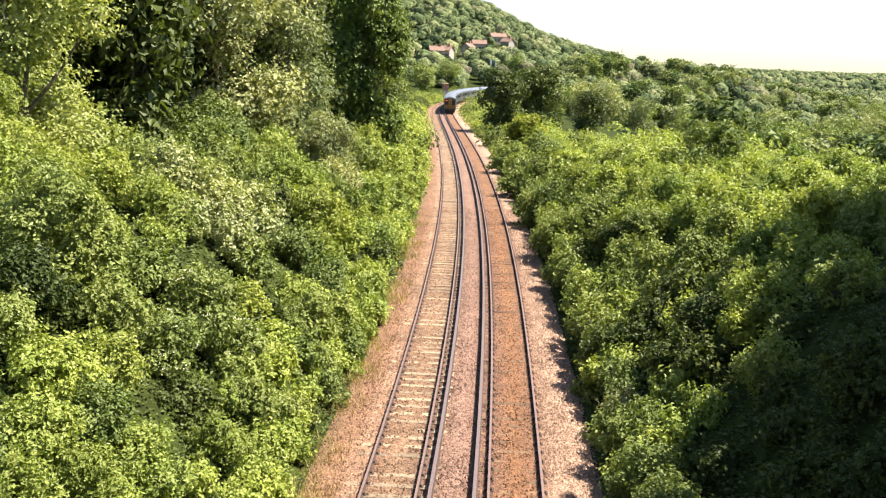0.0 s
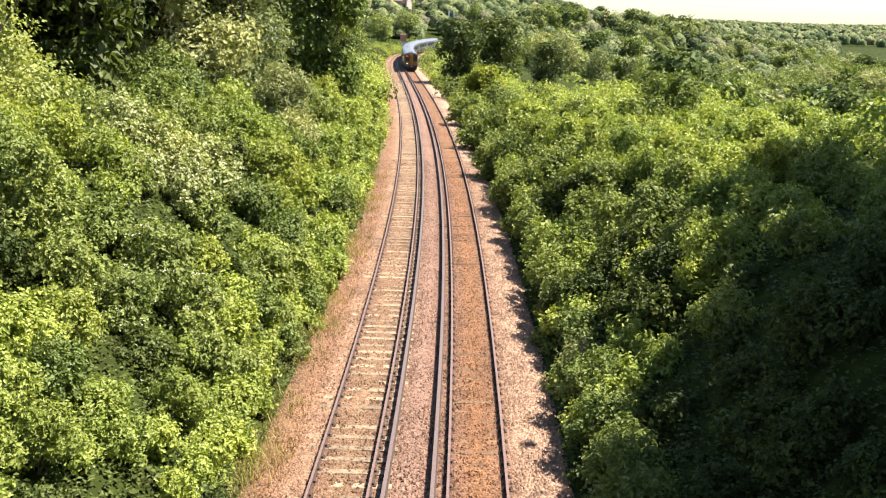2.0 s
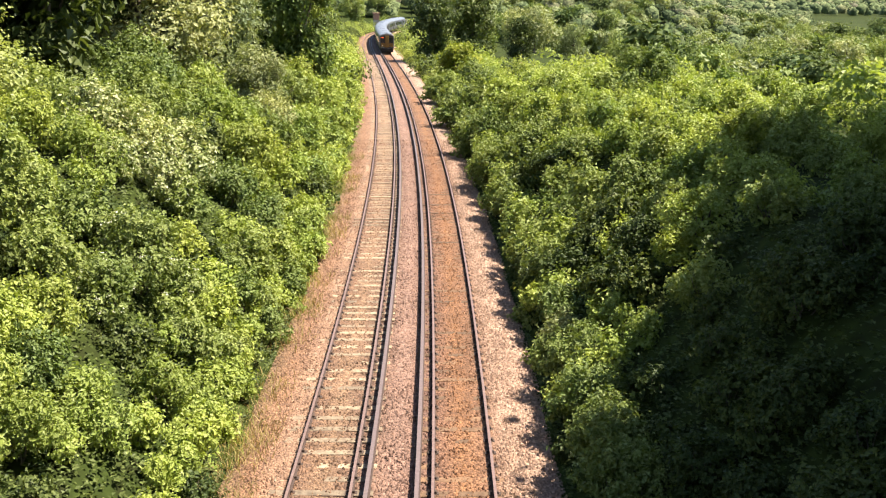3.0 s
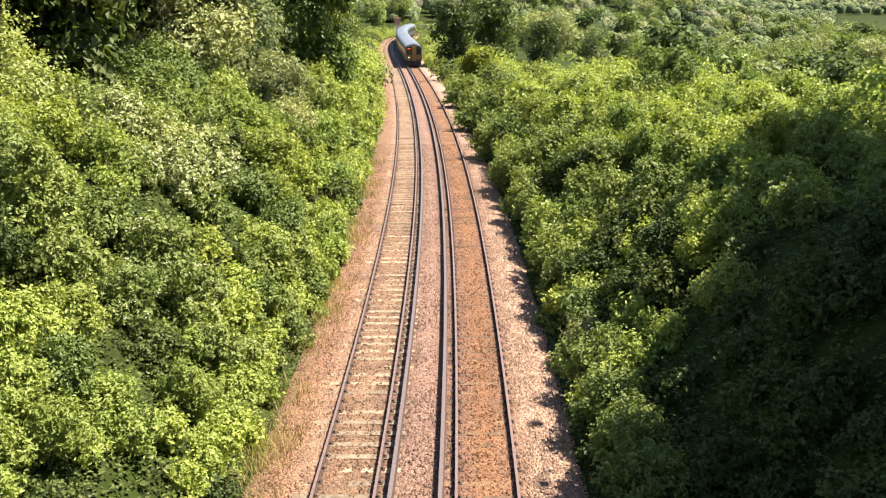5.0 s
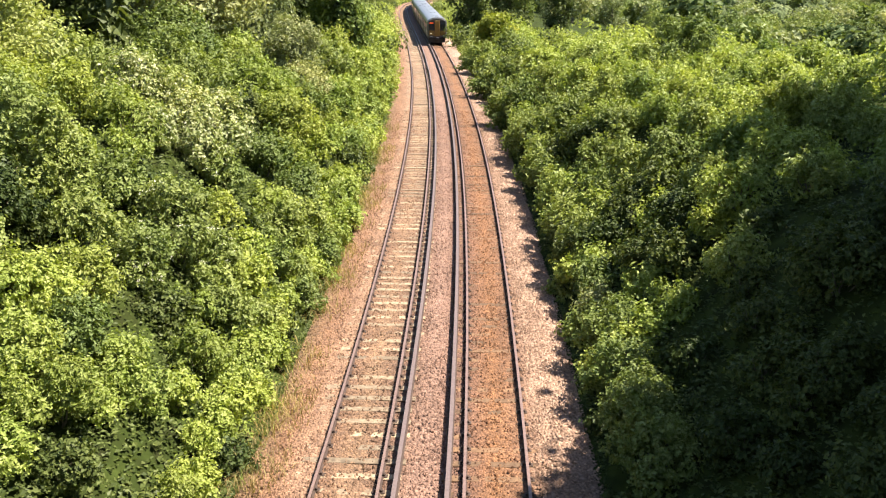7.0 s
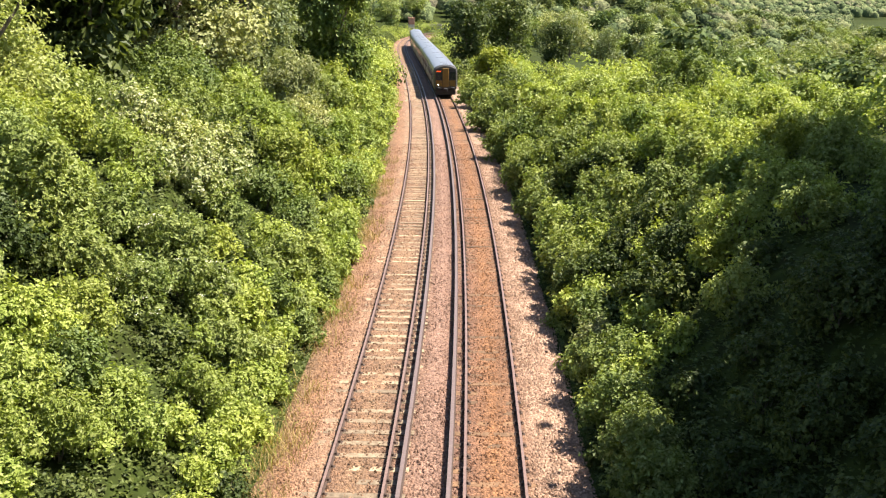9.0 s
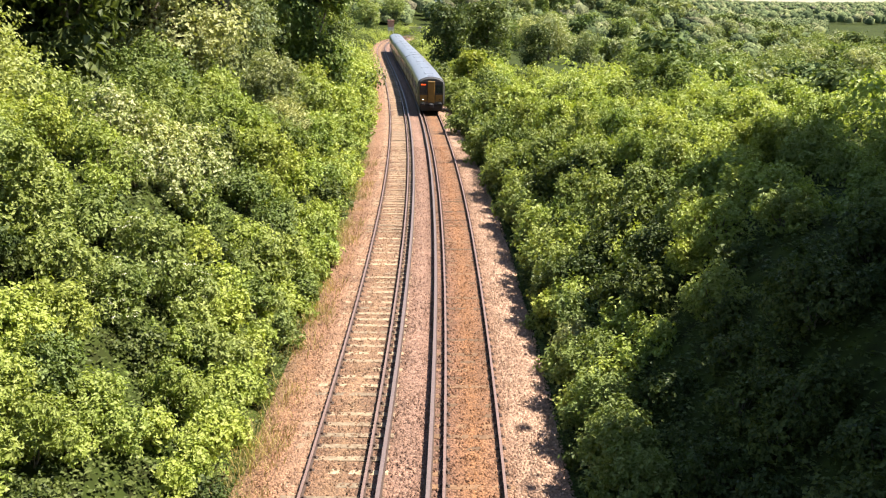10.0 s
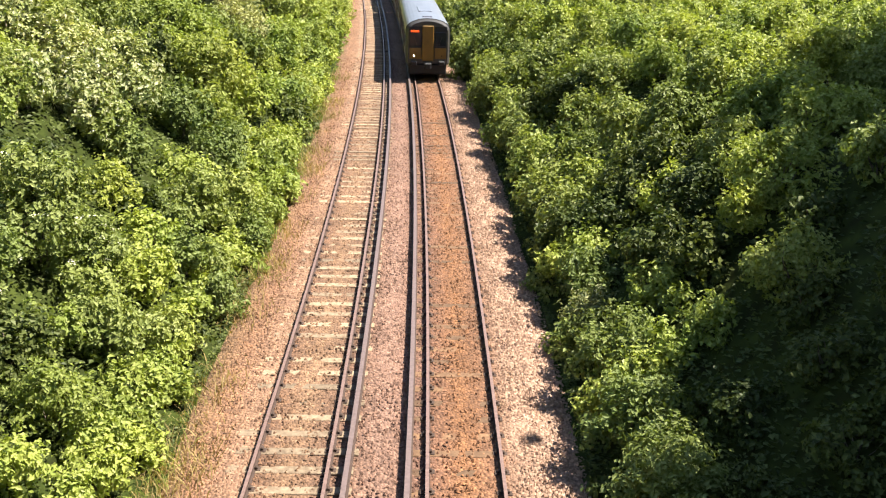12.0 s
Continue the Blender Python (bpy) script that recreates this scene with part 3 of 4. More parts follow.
# on the right bank, dark ivy among these partly stands in for shade
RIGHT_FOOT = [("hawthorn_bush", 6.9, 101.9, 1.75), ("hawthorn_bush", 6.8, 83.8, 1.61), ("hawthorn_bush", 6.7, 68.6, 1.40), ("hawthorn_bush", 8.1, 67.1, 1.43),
    ("hawthorn_bush", 6.7, 56.9, 1.17), ("hawthorn_bush", 7.6, 55.3, 1.25), ("hawthorn_bush", 6.7, 48.3, 1.05), ("ivy_shade_mound", 7.8, 47.4, 1.12),
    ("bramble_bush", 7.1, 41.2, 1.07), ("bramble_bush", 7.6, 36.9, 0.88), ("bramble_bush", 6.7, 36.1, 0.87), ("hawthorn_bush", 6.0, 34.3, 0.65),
    ("ivy_shade_mound", 7.0, 32.4, 0.85), ("ivy_shade_mound", 6.4, 31.2, 0.59), ("buddleia_bush", 5.9, 28.7, 0.55), ("bramble_bush", 6.1, 25.3, 0.57),
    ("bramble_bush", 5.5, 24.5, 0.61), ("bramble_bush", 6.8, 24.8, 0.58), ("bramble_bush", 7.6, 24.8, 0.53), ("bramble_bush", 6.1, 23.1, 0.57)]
RIGHT_SLOPE = [("hawthorn_bush", 8.9, 53.2, 1.25), ("ivy_shade_mound", 8.9, 45.0, 1.16), ("hawthorn_bush", 9.9, 44.4, 1.04), ("hawthorn_bush", 8.9, 37.9, 1.02),
    ("ivy_shade_mound", 8.9, 34.0, 0.99), ("ivy_shade_mound", 7.9, 33.3, 0.87), ("hawthorn_bush", 9.9, 35.5, 0.91), ("ivy_shade_mound", 8.8, 30.0, 0.81),
    ("ivy_shade_mound", 7.6, 28.7, 0.82), ("ivy_shade_mound", 8.1, 27.3, 0.72), ("hazel_bush", 9.1, 27.4, 0.57), ("hazel_bush", 9.7, 27.5, 0.49),
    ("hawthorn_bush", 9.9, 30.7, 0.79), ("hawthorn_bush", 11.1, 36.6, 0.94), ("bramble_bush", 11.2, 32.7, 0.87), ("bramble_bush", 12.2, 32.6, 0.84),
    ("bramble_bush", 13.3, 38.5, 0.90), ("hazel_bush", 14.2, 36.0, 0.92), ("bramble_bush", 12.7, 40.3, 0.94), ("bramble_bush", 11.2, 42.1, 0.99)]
RIGHT_CREST = [("bramble_bush", 17.4, 40.5, 1.13), ("hawthorn_bush", 15.9, 34.5, 0.97), ("bramble_bush", 23.7, 51.5, 1.30), ("bramble_bush", 20.1, 51.4, 1.17),
    ("bramble_bush", 18.2, 51.4, 1.09), ("hawthorn_bush", 10.7, 50.9, 1.09), ("bramble_bush", 11.9, 48.6, 1.04), ("hawthorn_bush", 9.5, 64.1, 1.30),
    ("bramble_bush", 10.7, 60.0, 1.22), ("hawthorn_bush", 8.9, 80.5, 1.47), ("bramble_bush", 10.4, 77.5, 1.25), ("bramble_bush", 13.9, 49.3, 1.05),
    ("bramble_bush", 13.0, 61.0, 1.11), ("bramble_bush", 13.9, 84.4, 1.28), ("hawthorn_bush", 10.7, 104.1, 1.47), ("bramble_bush", 30.1, 70.8, 1.50),
    ("bramble_bush", 30.1, 80.0, 1.53), ("bramble_bush", 21.2, 64.5, 1.24)]


def plant_banks():
    """The larger shrubs, then low scrub that fills the banks between and behind them."""
    rng = random.Random(7)
    scrub, plan = [], [("hawthorn_bush", 20.5, 71, 2.1), ("bramble_bush", -15, 29, 2.0), ("hazel_bush", -17, 33, 2.2)]
    plan += LEFT_CREST + LEFT_SLOPE + LEFT_FOOT + RIGHT_FOOT + RIGHT_SLOPE + RIGHT_CREST
    # an overhanging hedge along the foot of the right bank
    for i in range(62):
        p, r = on_line(19 + 1.45 * i + rng.uniform(-0.3, 0.3), 5.35 + rng.uniform(-0.15, 0.4)), rng.uniform(0.7, 1.1)
        if abs(p[1] - 28.7) > 1.2:
            plan.append((rng.choice(["hawthorn_bush", "hawthorn_bush", "ivy_shade_mound", "bramble_bush"]), float(p[0]), float(p[1]), r))
    # low bramble along the foot of the left bank
    for i in range(58):
        p = on_line(14 + 1.1 * i + rng.uniform(-0.3, 0.3), -5.15 + rng.uniform(-0.3, 0.15))
        plan.append((rng.choice(["bramble_bush", "bramble_bush", "hazel_bush"]), float(p[0]), float(p[1]), rng.uniform(0.35, 0.62)))
    tall_ones = list(plan)
    # side, start and end along the line, spacing, size, built singly, first and last distance from the middle
    for side, s0, s1, gap, r, single, u0, u1 in (
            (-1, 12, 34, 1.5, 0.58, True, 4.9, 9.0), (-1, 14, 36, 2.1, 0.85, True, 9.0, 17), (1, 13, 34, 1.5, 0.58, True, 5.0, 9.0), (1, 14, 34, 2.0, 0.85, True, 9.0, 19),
            (-1, 34, 92, 2.1, 0.8, True, 4.9, 9.0), (-1, 36, 70, 2.8, 1.15, True, 9.0, 17), (1, 34, 86, 2.1, 0.8, True, 5.0, 9.0), (1, 34, 80, 2.5, 1.0, True, 9.0, 19),
            (1, 34, 80, 2.9, 1.2, False, 19, 52), (-1, 70, 92, 3.0, 1.4, True, 9.0, 17), (-1, 92, 330, 4.0, 1.8, False, 5.0, 12), (1, 86, 325, 4.0, 1.6, False, 5.0, 19),
            (1, 80, 150, 4.0, 1.5, False, 19, 62)):
        s = s0
        while s < s1:
            u = u0 + 0.25 * r
            while u < u1:
                k = r * math.exp(rng.gauss(0, 0.28))
                uu, ss = u + rng.uniform(-0.4, 0.4) * gap, s + rng.uniform(-0.45, 0.45) * gap
                uu = max(uu, 4.1 + k * rng.uniform(0.8, 1.05))
                p = on_line(ss, side * uu)
                u += gap * rng.uniform(0.85, 1.15)
                w = rng.random()
                if side < 0:
                    kind = "bramble_bush" if w < (0.65 if uu < 7.5 else 0.3) else "hawthorn_bush" if w < 0.72 else "hazel_bush" if w < 0.82 else "ivy_shade_mound"
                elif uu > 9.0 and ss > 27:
                    kind = "bramble_bush" if w < 0.62 else "hazel_bush" if w < 0.76 else "hawthorn_bush" if w < 0.94 else "ivy_shade_mound"
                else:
                    # near end: mostly dark ivy, so leaf colour deepens the shade there
                    kind = "ivy_shade_mound" if ss < 24 and w < 0.85 else "hawthorn_bush" if w < 0.5 else "bramble_bush" if w < 0.66 else "ivy_shade_mound"
                if single:
                    # none where a larger shrub already stands
                    if all(math.hypot(p[0] - q[1], p[1] - q[2]) > 0.95 * q[3] for q in tall_ones):
                        plan.append((kind, p[0], p[1], k))
                else:
                    m, size = bush_pose(p[0], p[1], k, rng)
                    scrub.append((BUSHES[kind, rng.randrange(2)], m @ size))
            s += gap
    build_shrubs(plan, len(tall_ones))
    joined("bank_scrub", scrub, "mixed green scrub covering the banks farther along", "scrub")


plant_banks()


# ---------------------------------------------------------------- trees
def tree_meshes(seed, leaf, n, size, tall, wide, low=0.3, slim=0.5, lumps_n=16):
    """Trunk with limbs, and a crown of leafy lumps, for a tree of that height and width."""
    rng = np.random.default_rng(seed)
    lumps, tips = [], []
    for k in range(lumps_n):
        z = rng.uniform(low, 0.95)
        reach = math.sin(math.pi * min(1, (z - low * 0.55) / (1.08 - low * 0.55))) ** 0.5
        a = k * 2.4 + rng.uniform(-0.5, 0.5)
        d = reach * rng.uniform(0.35, 1.0) * wide * 0.36
        r = wide * rng.uniform(0.13, 0.24)
        lumps.append((d * math.cos(a), d * math.sin(a), z * tall, r))
    lumps.append((0, 0, tall * 0.72, wide * 0.26))
    p, d = lump_leaves(lumps, n // 7, rng, -99, (0.45, 1.12), 0.4)
    p = (p[:, None] + (d * 0.7 + np.array([0, 0, -0.2]))[:, None] * np.linspace(-1, 1, 7)[None, :, None] * size * 1.3 + rng.normal(0, size * 0.6, (len(p), 7, 3))).reshape(-1, 3)
    d = np.repeat(d, 7, 0)
    v, f = leaves(p, d, size, rng, slim=slim, up=0.6, stray=0.45)
    p, d = lump_leaves(lumps, n // 2, rng, -99, (0.35, 0.85), 0.25)
    v2, f2 = leaves(p, d, size * 1.5, rng, slim=0.7, up=0.6, stray=0.45)
    v, f = np.concatenate([v, v2]), np.concatenate([f, f2 + len(v)])
    crown = mesh_of("crown", v, f, [leaf])
    vs, fs = [], []

    def limb(a, b, r0, r1, bend):
        m, k = 6, 7
        mid = (np.array(a) + np.array(b)) / 2 + bend
        for i in range(m):
            t = i / (m - 1)
            c = (1 - t) ** 2 * np.array(a) + 2 * t * (1 - t) * mid + t * t * np.array(b)
            r = r0 + (r1 - r0) * t
            if i == 0 and r0 > 0.15:
                r *= 1.35
            vs.extend([(c[0] + r * math.cos(j * 6.283 / k), c[1] + r * math.sin(j * 6.283 / k), c[2]) for j in range(k)])
        o = len(vs) - m * k
        for i in range(m - 1):
            for j in range(k):
                fs.append((o + i * k + j, o + i * k + (j + 1) % k, o + (i + 1) * k + (j + 1) % k, o + (i + 1) * k + j))

    r = tall * 0.022
    limb((0, 0, -0.5), (wide * 0.03, 0, tall * 0.75), r, r * 0.3, np.array([wide * 0.03, 0.1, 0]))
    for x, y, z, _r in lumps[:9]:
        limb((0, 0, max(z * 0.45, tall * 0.15)), (x, y, z), r * 0.5, r * 0.12, np.array([0, 0, -tall * 0.04]))
    return mesh_of("trunk", vs, fs, [BARK], smooth=True), crown


TREES = {
    "silver_tree": (tree_meshes(31, LEAF_PALE, 28000, 0.21, 14, 11, 0.0, 0.5, 36), "tall tree with silvery pale green foliage on the bank"),
    "sycamore_tree": (tree_meshes(32, LEAF_SYCAMORE, 15000, 0.36, 17, 11, 0.05, 0.75, 22), "tall dense dark green sycamore beside the line"),
    "ash_tree": (tree_meshes(33, LEAF_LIME, 11000, 0.25, 12, 9, 0.1, 0.45, 22), "bright green ash tree in sun on the bank"),
    "birch_tree": (tree_meshes(39, LEAF_BIRCH, 26000, 0.16, 12, 9, 0.0, 0.6, 34), "tall pale lime-green birch tree in full sun"),
    "unseen_shade_tree": (tree_meshes(38, LEAF_DARK, 7000, 0.7, 19, 11, 0.36, 0.8, 26), "unseen very tall dark green tree, its high dense crown placed for shade"),
    "oak_tree": (tree_meshes(34, LEAF_MID, 2600, 0.5, 12, 11, 0.12, 0.6, 20), "broad rounded mid-green oak tree in the valley"),
    "willow_tree": (tree_meshes(35, LEAF_PALE, 2400, 0.5, 11, 13, 0.1, 0.35, 20), "spreading pale green willow tree in the valley"),
    "thicket_tree": (tree_meshes(36, LEAF_DARK, 2800, 0.47, 10, 10, 0.03, 0.6, 22), "dense dark tree with branches down to the ground"),
    "golden_shrub": (tree_meshes(37, LEAF_YELLOW, 2600, 0.3, 4.5, 5, 0.03, 0.5, 14), "large golden yellow-green shrub beside the line"),
}


def tree(kind, x, y, scale, rng, z=None, wide=1.0):
    (trunk, crown), label = TREES[kind]
    thing = tagged(new(kind), label, "tree", "trees along the line")
    thing.matrix_basis = pose(x, y, (float(height(x, y)[0]) if z is None else z) - 0.2, rng.uniform(-3, 3), rng.uniform(-3, 3), rng.uniform(0, 360))
    s = Matrix.Diagonal((scale * wide, scale * wide, scale, 1))
    part("trunk", trunk, thing, m=s)
    part("crown", crown, thing, m=s)
    return thing


def plant_trees():
    rng = random.Random(3)
    for kind, x, y, k, w in (
            # above the left bank
            ("silver_tree", -14.8, 62, 1.15, 1.0), ("silver_tree", -12.6, 69, 1.05, 0.95), ("silver_tree", -21, 66, 1.1, 1.0),
            ("birch_tree", -17.0, 38, 1.1, 1.0), ("ash_tree", -22, 46, 1.1, 1.0), ("birch_tree", -20.5, 42, 1.2, 1.0), ("ash_tree", -25, 40, 1.2, 1.0), ("ash_tree", -29, 55, 1.2, 1.0),
            # the first has dark leaves to darken the shaded hollow between the crowns
            ("thicket_tree", -17.5, 52, 1.3, 0.8), ("sycamore_tree", -7.0, 86, 1.05, 0.8), ("sycamore_tree", -12, 96, 1.15, 0.9), ("sycamore_tree", -18, 82, 1.2, 1.0),
            ("sycamore_tree", -26, 78, 1.1, 1.0), ("sycamore_tree", -36, 68, 1.0, 1.1), ("sycamore_tree", -22, 100, 1.1, 1.0),
            ("sycamore_tree", -9.5, 112, 0.7, 0.8), ("thicket_tree", -10, 132, 1.0, 0.9), ("ash_tree", -11, 150, 0.7, 0.9), ("thicket_tree", -12, 168, 1.1, 1.0),
            ("oak_tree", -12.5, 192, 0.9, 1.0), ("thicket_tree", -13, 216, 1.0, 1.0), ("thicket_tree", -13, 240, 0.9, 1.0), ("oak_tree", -17, 262, 1.0, 1.0),
            # dark-leaved trees added behind the crowns, deepening the shade under them
            ("thicket_tree", -19, 54, 1.1, 1.0), ("thicket_tree", -16.5, 65, 1.1, 1.0), ("thicket_tree", -12.5, 75, 1.0, 0.9), ("thicket_tree", -24, 58, 1.2, 1.0), ("thicket_tree", -20, 73, 1.2, 1.0), ("thicket_tree", -10, 92, 0.8, 0.8),
            # beside the line to the right
            ("thicket_tree", 9.8, 166, 1.15, 0.95), ("thicket_tree", 17, 172, 1.2, 1.0), ("thicket_tree", 12, 188, 0.9, 0.9), ("golden_shrub", 9.6, 118, 1.15, 1.1),
            ("golden_shrub", 13, 127, 0.75, 1.0), ("oak_tree", 22, 200, 0.8, 1.0), ("thicket_tree", 28, 185, 0.85, 1.0),
            # beyond the bend
            ("oak_tree", 1, 348, 0.9, 1.0), ("oak_tree", -8, 318, 0.9, 1.0), ("thicket_tree", 16, 352, 0.8, 1.0), ("oak_tree", -22, 300, 1.0, 1.0), ("oak_tree", 28, 395, 0.9, 1.0),
            # unseen tall trees beside the camera, inferred from the shade on the bank
            ("unseen_shade_tree", 17.4, 18.2, 0.95, 0.95), ("unseen_shade_tree", 19.9, 23.4, 0.95, 0.9), ("unseen_shade_tree", 22.0, 29.8, 1.0, 0.92), ("unseen_shade_tree", 25.4, 36.0, 1.0, 0.92), ("unseen_shade_tree", 31, 41, 1.05, 0.95), ("unseen_shade_tree", 37, 51, 1.05, 1.0), ("unseen_shade_tree", 28, 25, 1.05, 1.0), ("unseen_shade_tree", 33.5, 32, 1.05, 1.0), ("unseen_shade_tree", 14, 9, 0.95, 1.0),
            # the last two of this row are added to block sky light overhead
            ("unseen_shade_tree", 21, 9.5, 1.05, 1.0), ("unseen_shade_tree", 28, 8, 1.05, 1.0), ("unseen_shade_tree", 16, 0, 1.0, 1.0), ("unseen_shade_tree", 12.8, 12.2, 1.0, 1.0), ("unseen_shade_tree", 10.5, 5.5, 1.0, 1.0),
            # unseen trees added behind and left of the camera to block sky light
            ("unseen_shade_tree", 15, -12, 1.0, 1.1), ("unseen_shade_tree", 24, -8, 1.1, 1.1), ("unseen_shade_tree", -15, -10, 1.0, 1.1), ("unseen_shade_tree", -18, 2, 0.9, 1.0), ("unseen_shade_tree", 12, -24, 1.0, 1.1), ("unseen_shade_tree", -12, -24, 1.0, 1.1)):
        tree(kind, x, y, k, rng, wide=w)
    for kind, x, y, k, w in (("willow_tree", 43, 262, 1.15, 1.1), ("willow_tree", 56, 268, 1.0, 1.0), ("willow_tree", 36, 250, 0.9, 1.0), ("oak_tree", 70, 262, 1.0, 1.0),
                             ("thicket_tree", 52, 190, 0.8, 1.0), ("oak_tree", 62, 205, 0.95, 1.1), ("thicket_tree", 78, 190, 0.95, 1.0), ("oak_tree", 88, 215, 1.0, 1.0),
                             ("thicket_tree", 98, 205, 1.0, 1.0), ("oak_tree", 92, 170, 0.8, 1.0), ("thicket_tree", 70, 170, 0.8, 1.0)):
        tree(kind, x, y, k, rng, wide=w)
    wood = []
    for i in range(340):
        y = math.sqrt(rng.uniform(150 ** 2, 520 ** 2))
        x = rng.uniform(0.1, 0.7) * y + 8
        if x < 34 and y < 400 or 0.09 < x / y < 0.25 and y < 270:
            continue
        kind = rng.choice(["oak_tree", "oak_tree", "willow_tree", "thicket_tree", "oak_tree"])
        k = rng.uniform(0.6, 1.05)
        if i < 60:
            tree(kind, x, y, k, rng, wide=rng.uniform(0.9, 1.25))
        else:
            wood.append((VALLEY[i % 3], pose(x, y, float(height(x, y)[0]) - 1.0, 0, 0, rng.uniform(0, 360)) @ Matrix.Diagonal((k * rng.uniform(0.9, 1.3), k * 1.1, k, 1))))
    joined("valley_woodland", wood, "belts of broadleaf trees across the valley floor", "woodland")


VALLEY = [tree_meshes(40 + i, leaf, 600, 0.95, 11, 12, 0.1, 0.6, 16)[1] for i, leaf in enumerate((LEAF_MID, LEAF_FAR, LEAF_PALE))]
plant_trees()


# hillside gardens with a house each: place and radius
CLEARINGS = [(-5.4, 421, 6), (-0.9, 424, 6), (9.6, 472, 6), (15.6, 487, 6), (32, 520, 6), (27, 530, 6)]


def crown_shapes(count, detail, rng):
    """Lumpy tree crowns of radius one: a ball pushed out into many rounded heads."""
    bm = bmesh.new()
    bmesh.ops.create_icosphere(bm, subdivisions=detail, radius=1.0)
    n = np.array([v.co[:] for v in bm.verts])
    f = np.array([[v.index for v in q.verts] for q in bm.faces if q.calc_center_median().z > -0.35])
    bm.free()
    shapes = []
    for _ in range(count):
        heads = ball(rng, 18)
        near = (n @ heads.T).max(1)
        r = 0.6 + 0.45 * soft_step(near, 0.7, 1.0) + rng.normal(0, 0.1, len(n))
        shapes.append(n * r[:, None] * np.array([1, 1, rng.uniform(0.8, 1.15)]))
    return shapes, f


def far_woods():
    """The wooded hill and the ridges: one lumpy crown beside the other, with leaf sprays on the nearer ones."""
    rng = np.random.default_rng(21)
    for name, n, ys, xs, detail, blades, size, radius in (("hill_woodland", 3600, (340, 940), (-0.06, 0.46), 1, 46, 0.95, (2.0, 4.6)), ("ridge_woodland", 4800, (940, 2600), (0.0, 0.56), 1, 8, 2.4, (3.6, 7.5))):
        y = np.sqrt(rng.uniform(ys[0] ** 2, ys[1] ** 2, n))
        x = y * rng.uniform(*xs, n)
        d, _s = aside(x, y)
        ok = np.abs(d) > 14
        for hx, hy, hr in CLEARINGS:
            ok &= (np.hypot(x - hx, y - hy) > 8) & ~((np.abs(x - hx * y / hy) < 7) & (y < hy) & (y > hy - 13))
        x, y = x[ok], y[ok]
        z = height(x, y)
        shapes, face = crown_shapes(9, detail, rng)
        V, Fc, base, tone = [], [], 0, []
        for i in range(len(x)):
            r, c = rng.uniform(*radius), rng.random()
            a = rng.uniform(0, 6.28)
            turn = np.array([[math.cos(a), -math.sin(a), 0], [math.sin(a), math.cos(a), 0], [0, 0, 1]])
            mid = np.array([x[i], y[i], z[i] + r * 0.75])
            v = shapes[i % 9] @ turn.T * r
            V.append(v + mid)
            Fc.append(face + base)
            base += len(v)
            tone += [c] * len(face)
            if blades:
                dd = ball(rng, blades)
                dd[:, 2] = np.abs(dd[:, 2])
                v, f = leaves(mid + dd * (r * rng.uniform(0.75, 1.1, blades))[:, None], dd, size, rng, slim=0.8)
                V.append(v)
                Fc.append(f + base)
                base += len(v)
                tone += [c] * len(f)
        me = mesh_of(name, np.concatenate(V), np.concatenate(Fc), [WOODS], smooth=True)
        me.attributes.new("tree_tone", "FLOAT", "FACE").data.foreach_set("value", tone)
        tagged(new(name, me), "broadleaf woodland covering the distant slopes", "woodland", kind="stuff")


def woods_material():
    """Mixed woodland: each tree its own green, mottled leaf masses with relief."""
    m, nodes, links, b = material("mixed_woodland", 0.85)
    b.inputs["Specular IOR Level"].default_value = 0.1
    at = nodes.new("ShaderNodeAttribute")
    at.attribute_name = "tree_tone"
    r = ramp(nodes, [(0.0, (0.04, 0.058, 0.026)), (0.3, (0.08, 0.105, 0.045)), (0.6, (0.115, 0.14, 0.063)), (0.85, (0.165, 0.18, 0.085)), (1.0, (0.11, 0.10, 0.07))])
    links.new(at.outputs["Fac"], r.inputs[0])
    n = noise_tex(nodes, links, 0.9, 5.0)
    t = ramp(nodes, [(0.3, (0.55, 0.6, 0.55)), (0.7, (1.45, 1.4, 1.3))])
    links.new(n.outputs[0], t.inputs[0])
    links.new(mixer(nodes, links, r.outputs[0], t.outputs[0], 1.0, "MULTIPLY"), b.inputs["Base Color"])
    bump(nodes, links, n.outputs[0], b, 1.0, 0.8)
    return m


WOODS = woods_material()
far_woods()


